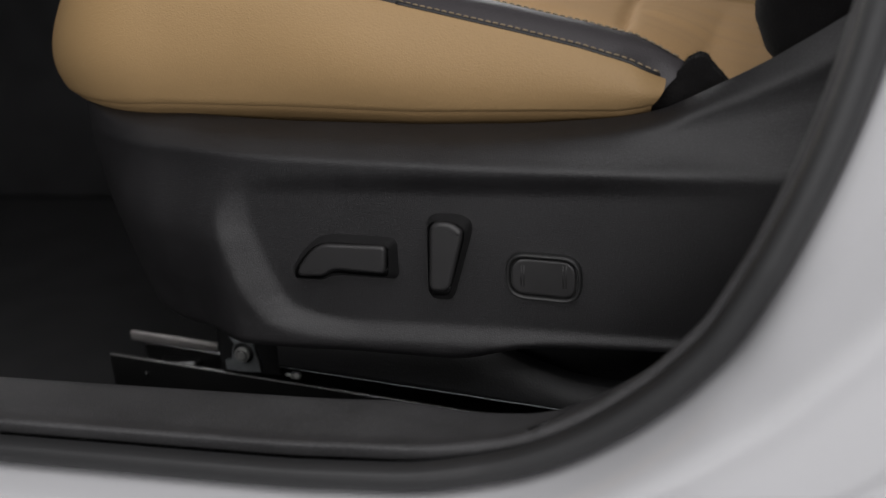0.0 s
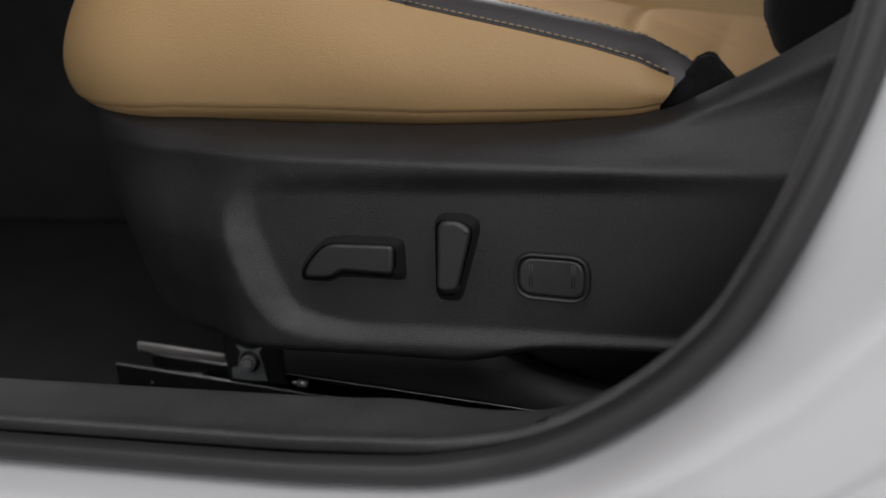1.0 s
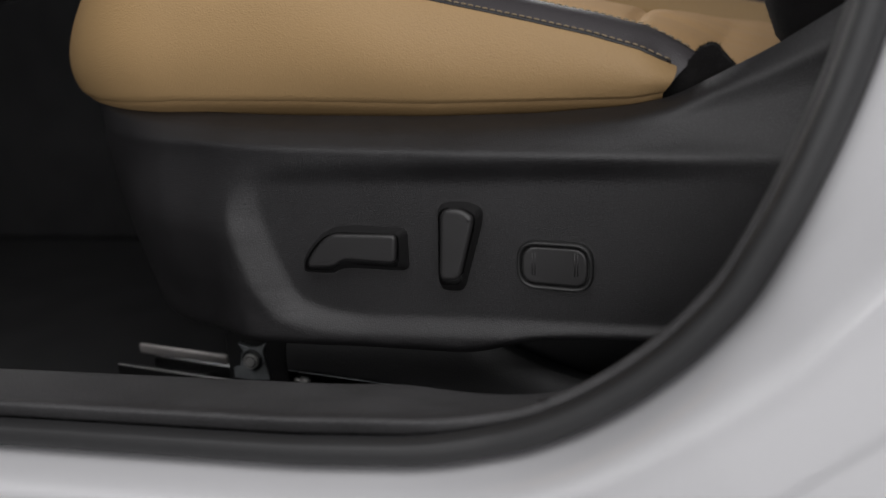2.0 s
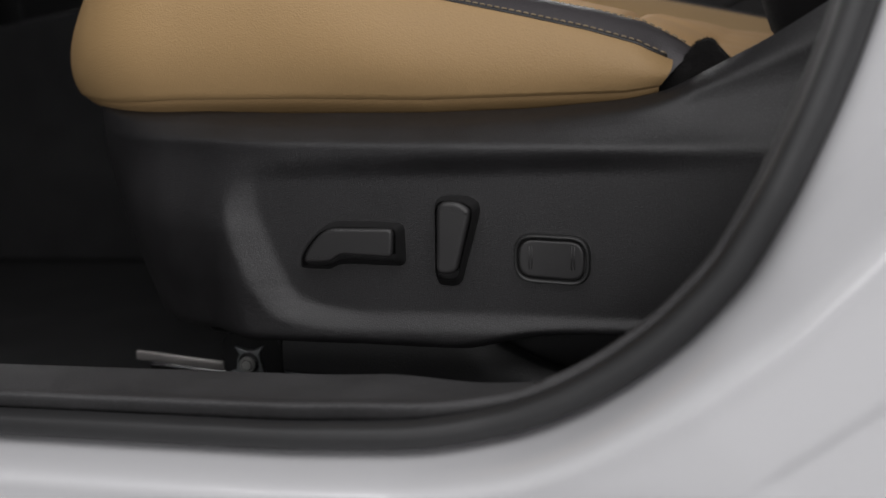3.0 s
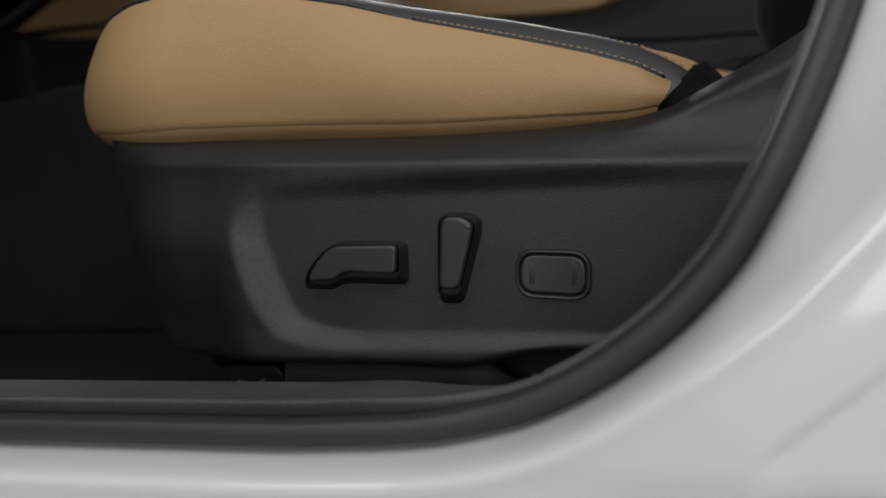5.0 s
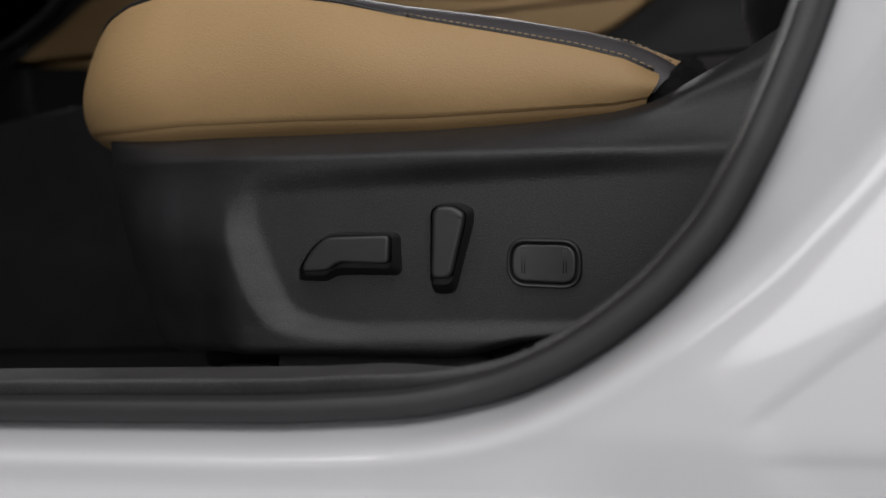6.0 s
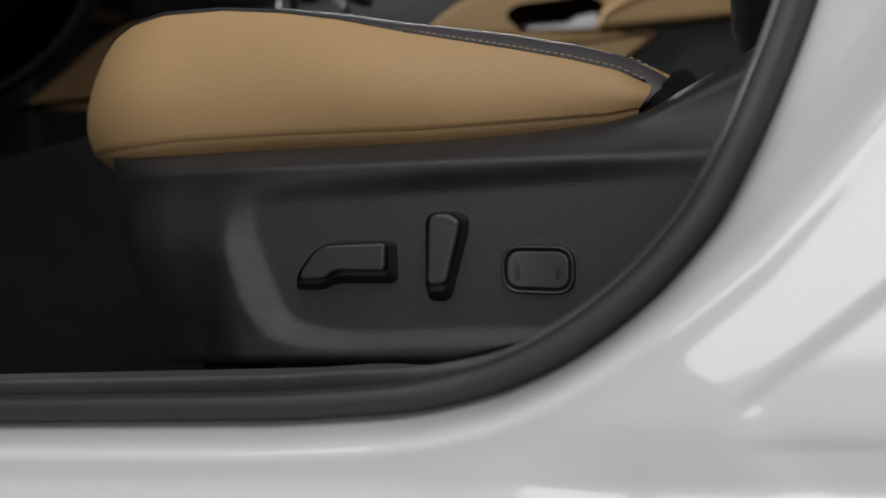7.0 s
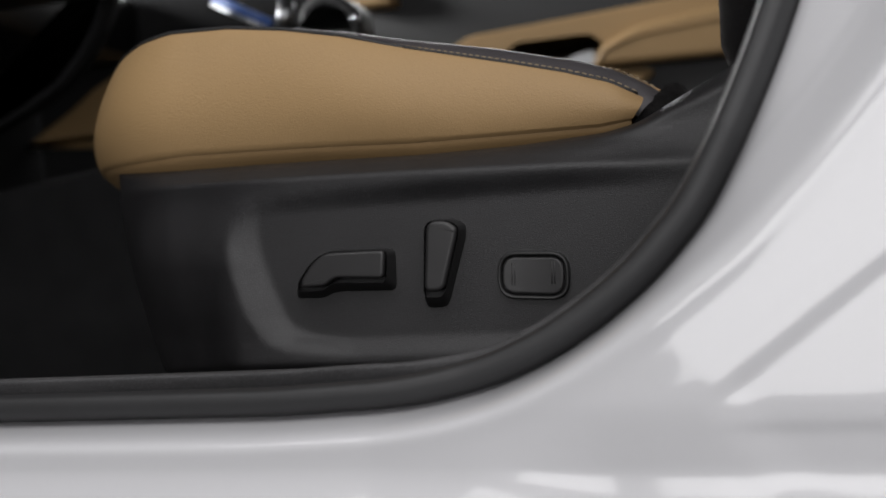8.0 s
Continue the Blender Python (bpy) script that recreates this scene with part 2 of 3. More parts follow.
def body_panel():
    """White painted side of the car round the opening: flange, rounded ridge, valley, pillar face with its bead and groove, rocker."""
    n = np.concatenate([np.arange(0.0, 0.18, 0.0015), np.linspace(0.183, 0.5, 22)])
    cx = CURVE[:, 0]
    n1 = np.interp(cx, [0.2, 0.252, 0.272, 0.286, 0.296, 0.32], [0.0035, 0.0055, 0.018, 0.031, 0.037, 0.054])
    n2 = np.interp(cx, [0.1, 0.173, 0.204, 0.235, 0.247, 0.276, 0.30, 0.335], [0.0095, 0.011, 0.015, 0.0237, 0.0325, 0.050, 0.072, 0.107])
    soft = np.hanning(43)[1:-1] / np.hanning(43).sum()
    n1, n2 = (np.convolve(np.pad(q, 20, "edge"), soft, "valid") for q in (n1, n2))
    lean = np.convolve(np.pad(LEAN, 20, "edge"), soft, "valid")
    p = np.empty((len(CURVE), len(n), 3))
    ker = np.array([1, 2, 3, 4, 4, 3, 2, 1.0, 0])
    ker /= ker.sum()
    for i in range(len(CURVE)):
        l, yr = lean[i], np.interp(cx[i], [0.04, 0.2], [-0.2070, -0.2162])
        y = np.interp(n, [0.0, 0.0030, n1[i] + 0.0013, n2[i], n2[i] + 0.0185, n2[i] + 0.042, 0.6],
                      [-0.155 + l, -0.1685 + l, -0.184 + l * 0.8, yr, yr + 0.002, yr + 0.001, -0.2178])
        for _ in range(2):
            y[4:-4] = np.convolve(y, ker, "valid")
        q = y.copy()
        for _ in range(5):
            q[4:-4] = np.convolve(q, ker, "valid")
        w = smooth(n2[i] + 0.004, n2[i] + 0.025, n)
        y = y * (1 - w) + q * w
        x, z = CURVE[i, 0] + n * OUT[i, 0], CURVE[i, 1] + n * OUT[i, 1]
        # bead that runs up the pillar
        ux, uz = 0.80, 0.60
        al, d = (x - 0.2294) * ux + (z - 0.5065) * uz, (x - 0.2294) * uz - (z - 0.5065) * ux
        y += 0.0018 * smooth(0, 0.03, al) * smooth(-0.001, 0.009, d)
        # joint under the pillar
        y += 0.0012 * smooth(0.235, 0.27, x) * smooth(0.4975, 0.4915, z)
        y += 0.07 * (z - 0.514) * np.clip((n - n1[i]) / (n2[i] - n1[i]), 0, 1)
        # under the pillar the side turns down
        low = np.clip(0.508 - z, 0, None)
        y += 0.16 * low ** 2 / (low + 0.008) * smooth(0.10, 0.19, x)
        # rocker
        y -= 0.013 * smooth(0.474, 0.430, z)
        y += 0.06 * smooth(0.38, 0.22, z)
        p[i, :, 0], p[i, :, 1], p[i, :, 2] = x, y, z
    return p


side = sheet("body_side", body_panel(), PAINT, thick=-0.002, flip=True)
tagged(side, "glossy white painted car side round the open door", "car body", kind="structure")

J = int(np.argmin(np.abs(CURVE[:, 0] - 0.134)))
SILL_PROFILE = [(0.097, -0.0728), (0.007, -0.0799), (-0.0111, -0.0862), (-0.0194, -0.0931), (-0.0234, -0.1022), (-0.0253, -0.1329), (-0.0256, -0.1523),
                (-0.0278, -0.1600), (-0.0292, -0.1655), (-0.0278, -0.1684), (-0.0235, -0.1668), (-0.0170, -0.1630)]
PILLAR_PROFILE = [(0.0569, -0.0703), (0.0288, -0.0761), (0.0119, -0.0861), (0.0044, -0.097), (-0.0059, -0.1079), (-0.0115, -0.1272), (-0.0157, -0.1442),
                  (-0.0196, -0.1545), (-0.0222, -0.1600), (-0.0218, -0.1645), (-0.0185, -0.1668), (-0.0135, -0.1655)]
sill = sheet("sill_trim", sweep(SILL_PROFILE, 0, J + 2, 4, PILLAR_PROFILE), SILL)
tagged(sill, "black grained plastic door sill trim plate", "sill trim", kind="structure")
pil = sheet("pillar_trim", sweep(SILL_PROFILE, J, None, 4, PILLAR_PROFILE) + np.array([0, -0.0012, 0.0014]), SILL)
tagged(pil, "black grained plastic lower pillar trim", "pillar trim", kind="structure")
trim_rows = sweep(SILL_PROFILE, 0, None, 4, PILLAR_PROFILE)
gap = []
for k in range(17, 33):
    r = J + round(2 - 4 * float(smooth(-0.131, -0.142, trim_rows[J, k, 1])) + (0.131 + trim_rows[J, k, 1]) * 55)
    gap.append(trim_rows[r, k] + np.array([0, -0.0002, 0.0004]))
vs, fs = tube(gap, 0.0010, 6)
tagged(raw_mesh("trim_joint", vs, fs, SKIRT), "thin dark joint between sill and pillar trim", "trim joint", kind="structure")
SEAL_PROFILE = [(-0.0165, -0.1660), (-0.0198, -0.1702), (-0.0198, -0.1765), (-0.0177, -0.1820), (-0.0128, -0.1838), (-0.0070, -0.1825), (-0.0032, -0.1780),
                (-0.0012, -0.1710), (0.0004, -0.1640), (0.0025, -0.1590), (0.0050, -0.1560)]
seal = sheet("door_seal", sweep(SEAL_PROFILE, 0, None, 4), RUBBER)
tagged(seal, "matt black rubber seal round the door opening", "door seal", kind="structure")

# ---- driver's seat ----
seat = tagged(new("driver_seat"), "tan leather car seat with black plastic side shield", "car seat")
seat.location = (0, 0, 0)


def ztop_panel(x):
    return np.interp(x, [-0.309, -0.2065, 0.0, 0.079, 0.1445, 0.173, 0.204, 0.241, 0.275, 0.314, 0.4],
                     [0.6806, 0.6765, 0.6703, 0.6705, 0.6742, 0.6795, 0.6945, 0.7122, 0.7318, 0.7558, 0.814])


def side_shield():
    xs = np.concatenate([-0.209 - 0.09 * np.sin(np.linspace(math.pi / 2, 0, 60)), np.linspace(-0.2075, -0.1, 62), np.linspace(-0.098, 0.4, 170)])
    v = np.linspace(0, 1, 150)
    zb = np.interp(xs, [-0.3, -0.22, -0.165, -0.115, -0.023, 0.027, 0.042, 0.061, 0.078, 0.1075, 0.4],
                   [0.500, 0.5055, 0.5098, 0.5098, 0.5068, 0.5054, 0.5074, 0.5124, 0.5164, 0.5183, 0.518])
    zt = ztop_panel(xs)
    for q in (zb, zt):
        q[3:-3] = np.convolve(q, np.ones(7) / 7, "valid")
    X = np.repeat(xs[:, None], len(v), 1)
    Z = zb[:, None] + v[None] * (zt - zb)[:, None]
    ZT = zt[:, None]
    # edge of the shelf under the cushion: its height and depth
    ZS = np.interp(xs, [-0.3, -0.19, -0.1265, -0.0467, 0.0376, 0.1146, 0.17, 0.25, 0.4], [0.6625, 0.6615, 0.6598, 0.6574, 0.6550, 0.6517, 0.6490, 0.6460, 0.643])[:, None]
    YS = np.interp(xs, [-0.3, -0.19, -0.1265, -0.0467, 0.0376, 0.1146, 0.17, 0.25, 0.4], [0.012, 0.003, -0.002, -0.0055, -0.0085, -0.0075, -0.0045, 0.0, 0.006])[:, None]
    YT = 0.0425 + 0.014 * smooth(0.12, 0.21, X)
    g = np.clip((Z - ZS) / (ZT - ZS), 0, 1)
    shelf = np.interp(g, [0, 0.05, 0.5, 0.88, 0.96, 1], [0, 0.05, 0.25, 0.48, 0.64, 1.0])
    # towards the rear the shelf turns into a hollow with a ridge along the top edge
    hollow = np.interp(g, [0, 0.05, 0.12, 0.3, 0.55, 0.68, 0.76, 0.82, 0.9, 0.96, 1], [0, 0.07, 0.13, 0.25, 0.37, 0.387, 0.377, 0.405, 0.51, 0.58, 0.64])
    wr = smooth(0.135, 0.21, X)
    upper = YS + (YT - YS) * (shelf * (1 - wr) + hollow * wr)
    face = np.interp(xs, [-0.3, -0.15, -0.05, 0.4], [-0.0165, -0.0165, -0.0095, -0.0085])[:, None]
    d = smooth(0.005, 0.07, ZS - Z)
    rim = np.where(Z > ZS, upper, YS * (1 - d) + face * d)
    rim = rim + 0.020 * smooth(-0.09, -0.25, X)
    # low part of the rim under the recess
    rim = rim + 0.0025 * smooth(0.56, 0.53, Z)
    # recess with the switches: a flat field inside a bevel
    xo = np.interp(Z, [0.5193, 0.5244, 0.5325, 0.5526, 0.5857, 0.6107, 0.66], [-0.0606, -0.1011, -0.1212, -0.1337, -0.1456, -0.1497, -0.1456])
    xi = np.interp(Z, [0.5293, 0.5334, 0.5395, 0.5496, 0.5748, 0.6049, 0.66], [-0.0466, -0.077, -0.0951, -0.105, -0.1152, -0.1243, -0.1262])
    ml = np.clip((X - xo) / (xi - xo), 0, 1)
    zo, zi = 0.519, 0.5305 - 0.004 * smooth(0.0, 0.25, X)
    mb = np.clip((Z - zo) / (zi - zo), 0, 1)
    mt = smooth(0.6500, 0.6300, Z)
    m = ml * mb * mt
    Y = rim * (1 - m)
    # rounded front end, leaning back towards the floor
    t = np.clip(-0.209 - X, 0, 0.1)
    e = np.clip(t / 0.09, 0, 1) ** 1.6
    Y = Y * (1 - e) + 0.0455 * e + (0.125 - np.sqrt(0.125 ** 2 - t ** 2))
    X = X + 0.58 * np.clip(0.65 - Z, 0, None) ** 1.5 * smooth(-0.12, -0.27, X)
    Y = Y + 0.16 * np.clip(0.66 - Z, 0, None) * smooth(-0.14, -0.22, xs)[:, None] * (1 - e)
    # lower edge curls in
    Y = Y + 0.004 * smooth(0.006, 0.0, Z - zb[:, None]) ** 2
    p = np.stack([X, Y, Z], 2)
    # rounding of ledge
    for _ in range(7):
        p[:, 1:-1, 1] = (p[:, :-2, 1] + 2 * p[:, 1:-1, 1] + p[:, 2:, 1]) / 4
    for _ in range(4):
        p[1:-1, :, 1] = (p[:-2, :, 1] + 2 * p[1:-1, :, 1] + p[2:, :, 1]) / 4
    # front return and lower lip
    ret = [p[0:1] + np.array([dx, dy, 0]) for dx, dy in ((0.03, 0.08), (0.012, 0.03), (0.004, 0.010), (0.001, 0.003))]
    p = np.concatenate([*ret, p], 0)
    low = p[:, :1] + np.array([0, 0.03, 0.004])
    top = p[:, -1:] + np.array([0, 0.0012, -0.0012])
    top2 = p[:, -1:] + np.array([0, 0.016, -0.030])
    crisp = p[:, -2:-1] * 0.06 + p[:, -1:] * 0.94
    return np.concatenate([low, p[:, :-1], crisp, p[:, -1:], top, top2], 1)


shield = sheet("side_shield", side_shield(), PLASTIC, seat, "black grained plastic side shield with a recessed switch field")


def knob(name, base, face, front, label, edge=0.0022):
    """A switch: dark skirt on the panel that narrows towards a lighter rounded cap."""
    n = len(base)
    verts, faces = [], []
    mid = [Vector(b) * 0.35 + Vector(f) * 0.65 for b, f in zip(base, face)]
    for o, y in ((base, 0.004), (base, -0.0015), (mid, front * 0.8)):
        verts += [(p[0], y, p[1]) for p in o]
    for k in range(2):
        for i in range(n):
            faces.append((k * n + i, k * n + (i + 1) % n, (k + 1) * n + (i + 1) % n, (k + 1) * n + i))
    raw_mesh("knob_skirt", verts, faces, SKIRT, shield)
    bm = slab(face, front * 0.55, front, edge=edge)
    part(name, bm, KNOB, shield, label)


A_BASE = [(-0.0936, 0.5651), (-0.0933, 0.5741), (-0.0847, 0.5861), (-0.071, 0.5979), (-0.0573, 0.6005), (-0.0105, 0.5984), (-0.0115, 0.5667),
          (-0.0554, 0.5684), (-0.064, 0.5675), (-0.0707, 0.564)]
A_FACE = [(-0.0837, 0.5729), (-0.0829, 0.5789), (-0.0765, 0.5873), (-0.0692, 0.5946), (-0.061, 0.5985), (-0.0136, 0.5978), (-0.0161, 0.5767),
          (-0.0526, 0.5792), (-0.0572, 0.578), (-0.0639, 0.5735)]
RA = [0.003, 0.004, 0.006, 0.007, 0.008, 0.006, 0.006, 0.003, 0.003, 0.003]
RAF = [0.0042, 0.005, 0.006, 0.007, 0.008, 0.0045, 0.0045, 0.004, 0.004, 0.004]
knob("seat_slide_knob", rounded(A_BASE, RA), rounded(A_FACE, RAF), -0.017, "long black plastic seat slide switch cap")
B_BASE = [(0.0111, 0.5526), (0.0141, 0.6178), (0.0374, 0.6176), (0.0467, 0.6131), (0.0458, 0.6033), (0.0286, 0.552)]
B_FACE = [(0.0154, 0.5649), (0.0205, 0.6169), (0.0358, 0.6167), (0.0437, 0.6108), (0.0428, 0.6049), (0.0303, 0.5648)]
knob("backrest_knob", rounded(B_BASE, [0.006, 0.010, 0.008, 0.006, 0.008, 0.006]), rounded(B_FACE, [0.006, 0.008, 0.009, 0.007, 0.008, 0.006]), -0.017,
     "upright black plastic backrest switch cap", 0.0028)

# lumbar rocker in its raised ring
C_OUT = [(0.0680, 0.5563), (0.0700, 0.5910), (0.1234, 0.5880), (0.1216, 0.5527)]
C_IN = [(0.0710, 0.5592), (0.0729, 0.5881), (0.1205, 0.5853), (0.1188, 0.5556)]
oo, ii = rounded(C_OUT, 0.0145, 8), rounded(C_IN, 0.0120, 8)
n = len(oo)
verts, faces = [], []
for k, (t, y) in enumerate(((0.0, 0.003), (0.0, -0.0028), (0.25, -0.0050), (0.7, -0.0050), (1.0, -0.003), (1.0, 0.004))):
    verts += [(a.x * (1 - t) + b.x * t, y, a.y * (1 - t) + b.y * t) for a, b in zip(oo, ii)]
for k in range(5):
    for i in range(n):
        faces.append((k * n + i, k * n + (i + 1) % n, (k + 1) * n + (i + 1) % n, (k + 1) * n + i))
raw_mesh("rocker_ring", verts, faces, RING, shield, "slim raised black ring")
C_KEY = [(0.0721, 0.5603), (0.0740, 0.5870), (0.1194, 0.5842), (0.1177, 0.5567)]
bm = slab(rounded(C_KEY, 0.0108, 8), 0.004, -0.0048, edge=0.0016)
for v in bm.verts:
    if v.co.y < 0.002:
        v.co.y += 0.0016 * (1 - ((v.co.x - 0.096) / 0.021) ** 2)
part("lumbar_rocker", bm, KNOB, shield, "black plastic lumbar rocker key")
for x0 in (0.0798, 0.0818, 0.1096, 0.1116):
    vs, fs = tube([(x0, -0.0042, 0.565), (x0 + 0.0004, -0.0045, 0.5735), (x0 + 0.0008, -0.0042, 0.582)], 0.0005, 8)
    raw_mesh("grip_rib", vs, fs, KNOB, shield)
bm = slab(rounded(C_IN, 0.0120, 8), 0.004, -0.0012, edge=0.0)
part("rocker_well", bm, SKIRT, shield)


# ---- cushion ----
def z_seam(x):
    return np.interp(x, [-0.352, -0.3366, -0.3202, -0.3038, -0.2822, -0.2524, -0.2186, -0.1645, -0.1132, -0.0634, -0.0161, 0.0309, 0.0755, 0.1188, 0.1531, 0.1773, 0.1975, 0.3],
                     [0.748, 0.7556, 0.7633, 0.771, 0.7795, 0.7873, 0.7914, 0.7894, 0.7821, 0.7714, 0.7579, 0.746, 0.7347, 0.723, 0.7116, 0.698, 0.685, 0.673])


def z_low(x):
    return np.interp(x, [-0.40, -0.36, -0.3345, -0.26, -0.207, -0.103, -0.001, 0.079, 0.1446, 0.173, 0.3],
                     [0.672, 0.681, 0.686, 0.6865, 0.688, 0.6852, 0.6805, 0.6798, 0.6795, 0.683, 0.695])


def z_far(x):
    """Height of the far edge of the cushion."""
    return np.where(x > -0.1, 0.7375 - 0.25 * x, np.minimum(0.7625, z_seam(x) - 0.014))


YC = 0.285


def side_y(x):
    return 0.0463 - 0.0165 * x


def cushion_ring(v, n_side=90, n_arc=24, n_front=30):
    """Plan outline of the cushion at the relative height v, from the near rear end round the front to the far rear end."""
    b = 1 - 0.5 * (1 - v / 0.4) ** 2 if v < 0.4 else math.cos((v - 0.4) / 0.6 * math.pi / 2) ** 0.8 if v < 1 else 0.0
    ys = -0.018 * b
    xf = -0.382 + 0.034 * v ** 3 - 0.004 * b
    ra, rb = 0.175 - 0.035 * v ** 3, 0.235 - 0.07 * v ** 3
    xs = list(np.linspace(0.166 + 0.010 * v + 0.004 * b, xf + ra, n_side))
    pts = [(x, ys * (1 - 0.55 * float(smooth(-0.05, 0.17, x))) + side_y(x) + 0.010 * float(smooth(0.145, 0.185, x)) ** 2) for x in xs]
    ys = pts[-1][1]
    for i in range(1, n_arc):
        a = i / n_arc * math.pi / 2
        pts.append((xf + ra - ra * math.sin(a), ys + rb - rb * math.cos(a)))
    for y in np.linspace(ys + rb, YC, n_front):
        pts.append((xf, y))
    far = [(x, 2 * YC - y) for x, y in pts[::-1][1:]]
    return np.array(pts + far)


vv = np.linspace(0, 1, 40)
rows = []
for v in vv:
    ring = cushion_ring(v)
    far = smooth(YC, 2 * YC - 0.1, ring[:, 1])
    top = z_seam(ring[:, 0]) * (1 - far) + (z_far(ring[:, 0]) - 0.006) * far
    z = z_low(ring[:, 0]) + v * (top - z_low(ring[:, 0]))
    rows.append(np.stack([ring[:, 0], ring[:, 1], z], 1))
grid = np.array(rows)
grid[:, :, 1] += 0.0012 * np.sin(grid[:, :, 0] * 31) * np.sin(vv * math.pi)[:, None]


def inward(ring):
    """Ways into the cushion from the points of its plan outline."""
    t = np.gradient(ring[:, :2], axis=0)
    t /= np.linalg.norm(t, axis=1)[:, None]
    return np.stack([-t[:, 1], t[:, 0]], 1) * np.sign((YC - ring[0, 1]) * t[0, 0] or 1)


IN = inward(grid[0])
hem = []
for d, dz in ((0.0065, 0.0006), (0.0040, -0.0010), (0.0016, -0.0006), (0.0004, 0.0010)):
    q = grid[0].copy()
    q[:, :2] += IN * d
    q[:, 2] += dz
    hem.append(q)
sheet("cushion_side", np.concatenate([np.array(hem), grid[1:]]), TAN, seat, "smooth tan leather bolster side")
# wrap below the seam, tucked into the shield
low = []
for d, dz in ((0.0060, 0.0030), (0.0030, 0.0012), (0.0026, -0.0004), (0.0060, -0.0050), (0.0115, -0.0090), (0.0180, -0.0140), (0.0260, -0.0210)):
    q = grid[0].copy()
    q[:, :2] += IN * d
    q[:, 2] += dz
    low.append(q)
sheet("cushion_welt", np.array(low), TAN_DARK, seat, "tan leather wrap under the bolster seam", flip=True)

# top: trim strips and the middle
def y_edge(x):
    c = -0.348 + 0.14
    u = np.clip((c - np.minimum(x, c)) / 0.14, 0, 1)
    return (np.where(x < c, side_y(c) + 0.165 * (1 - np.sqrt(1 - u ** 2)), side_y(x))
            + 0.010 * smooth(0.145, 0.185, x) ** 2)


def inner(x):
    return np.minimum(y_edge(x) + (W - 0.011 * smooth(-0.06, 0.1, x) - 0.010 * smooth(0.15, 0.185, x)) * (1 - 0.5 * smooth(0.186, 0.215, x)), YC - 0.02)


def strip(name, f0, f1, k, prof, mat, label, end=0.32, drop=0.0, slant=0.0):
    xs = np.concatenate([-0.208 - 0.1395 * np.sin(np.linspace(math.pi / 2, 0, 50)), np.linspace(-0.206, end, 130)])
    s = np.linspace(0, 1, k)
    y0, y1 = f0(xs), f1(xs)
    Y = y0[:, None] + s[None] * (y1 - y0)[:, None]
    X = np.repeat(xs[:, None], k, 1) - slant * (1 - s[None]) * smooth(0.12, 0.186, xs)[:, None]
    Z = z_seam(xs)[:, None] + prof(X, Y, s[None])
    Z[:, 0] -= drop * smooth(0.196, 0.202, xs)
    return sheet(name, np.stack([X, Y, Z], 2), mat, seat, label, flip=True)


W = 0.0455


def tilt(x):
    return np.interp(x, [-0.25, -0.08, 0.02, 0.06, 0.10, 0.14, 0.166, 0.19, 0.23], [-0.008, -0.001, 0.007, 0.0092, 0.0096, 0.0112, 0.0128, 0.0115, 0.002])


def crown(X, Y, s):
    return 0.0065 * np.sin(s * math.pi) + tilt(X) * s


def z_step(x):
    """Foot of the far bolster."""
    return 0.690 - 0.136 * (x - 0.113)


def middle(X, Y, s):
    yn = np.abs(Y - YC) / (YC - 0.10)
    flat = 1 - smooth(0.7, 1, yn)
    # front: a shallow dish that rises to the far edge
    rise = smooth(0.26, 0.43, Y)
    dish = tilt(X) * (1 - rise) + (z_far(X) - z_seam(X)) * rise - 0.016 * (1 - smooth(0.45, 1.0, yn)) * smooth(-0.29, -0.15, X)
    # rear: falls to the foot of the far bolster, which rises beyond it
    u = np.clip((Y - 0.085) / 0.315, 0, 1)
    v = np.clip((Y - 0.400) / 0.090, 0, 1)
    fall = tilt(X) * (1 - u) + (z_step(X) - z_seam(X)) * u + 0.007 * np.sin(u * math.pi)
    seat_back = fall + (z_far(X) - z_step(X)) * np.sin(v * math.pi / 2)
    w = smooth(-0.12, 0.06, X)
    base = dish * (1 - w) + seat_back * w
    pad = (1 - smooth(0.385, 0.400, Y)) * smooth(0.0, 0.06, s)
    # seams: one across, one along the foot of the bolster
    xc = 0.142 - 0.095 * (Y - 0.10)
    seam = -0.005 * np.exp(-((X - xc) / 0.0035) ** 2) * pad - 0.004 * np.exp(-((Y - 0.400) / 0.004) ** 2) * w
    puff = 0.004 * np.abs(np.sin((X - xc) * 16)) * pad
    rows = 0.0
    for y0, bend in ((0.098, 0.10), (0.128, -0.12), (0.165, 0.06), (0.205, -0.08), (0.25, 0.05), (0.30, -0.05), (0.35, 0.04)):
        rows = rows - 0.0014 * np.exp(-((Y - y0 - bend * (X - 0.2) - 0.006 * np.sin(X * 34 + y0 * 90)) / 0.0022) ** 2) * (0.6 + 0.4 * np.sin(X * 41 + y0 * 50))
    wr = sum(0.0006 * np.sin(Y * f + X * q + p) for f, q, p in ((120, 30, 0), (75, -45, 1.3), (190, 18, 2.2)))
    return base + seam + puff + (wr + rows) * smooth(0.0, 0.02, X - xc) * pad * flat ** 0.5 - 0.03 * smooth(0.497, 0.520, Y)


strip("bolster_trim", lambda x: y_edge(x), lambda x: inner(x), 14, crown, TRIM, "black leather strip on the bolster edge", 0.197, slant=0.026)
strip("cushion_middle", lambda x: inner(x), lambda x: 2 * YC - np.minimum(y_edge(x), YC - 0.03) - 0.003, 80, middle, TAN_SOFT,
      "soft tan leather middle with gathered seams", drop=0.05)


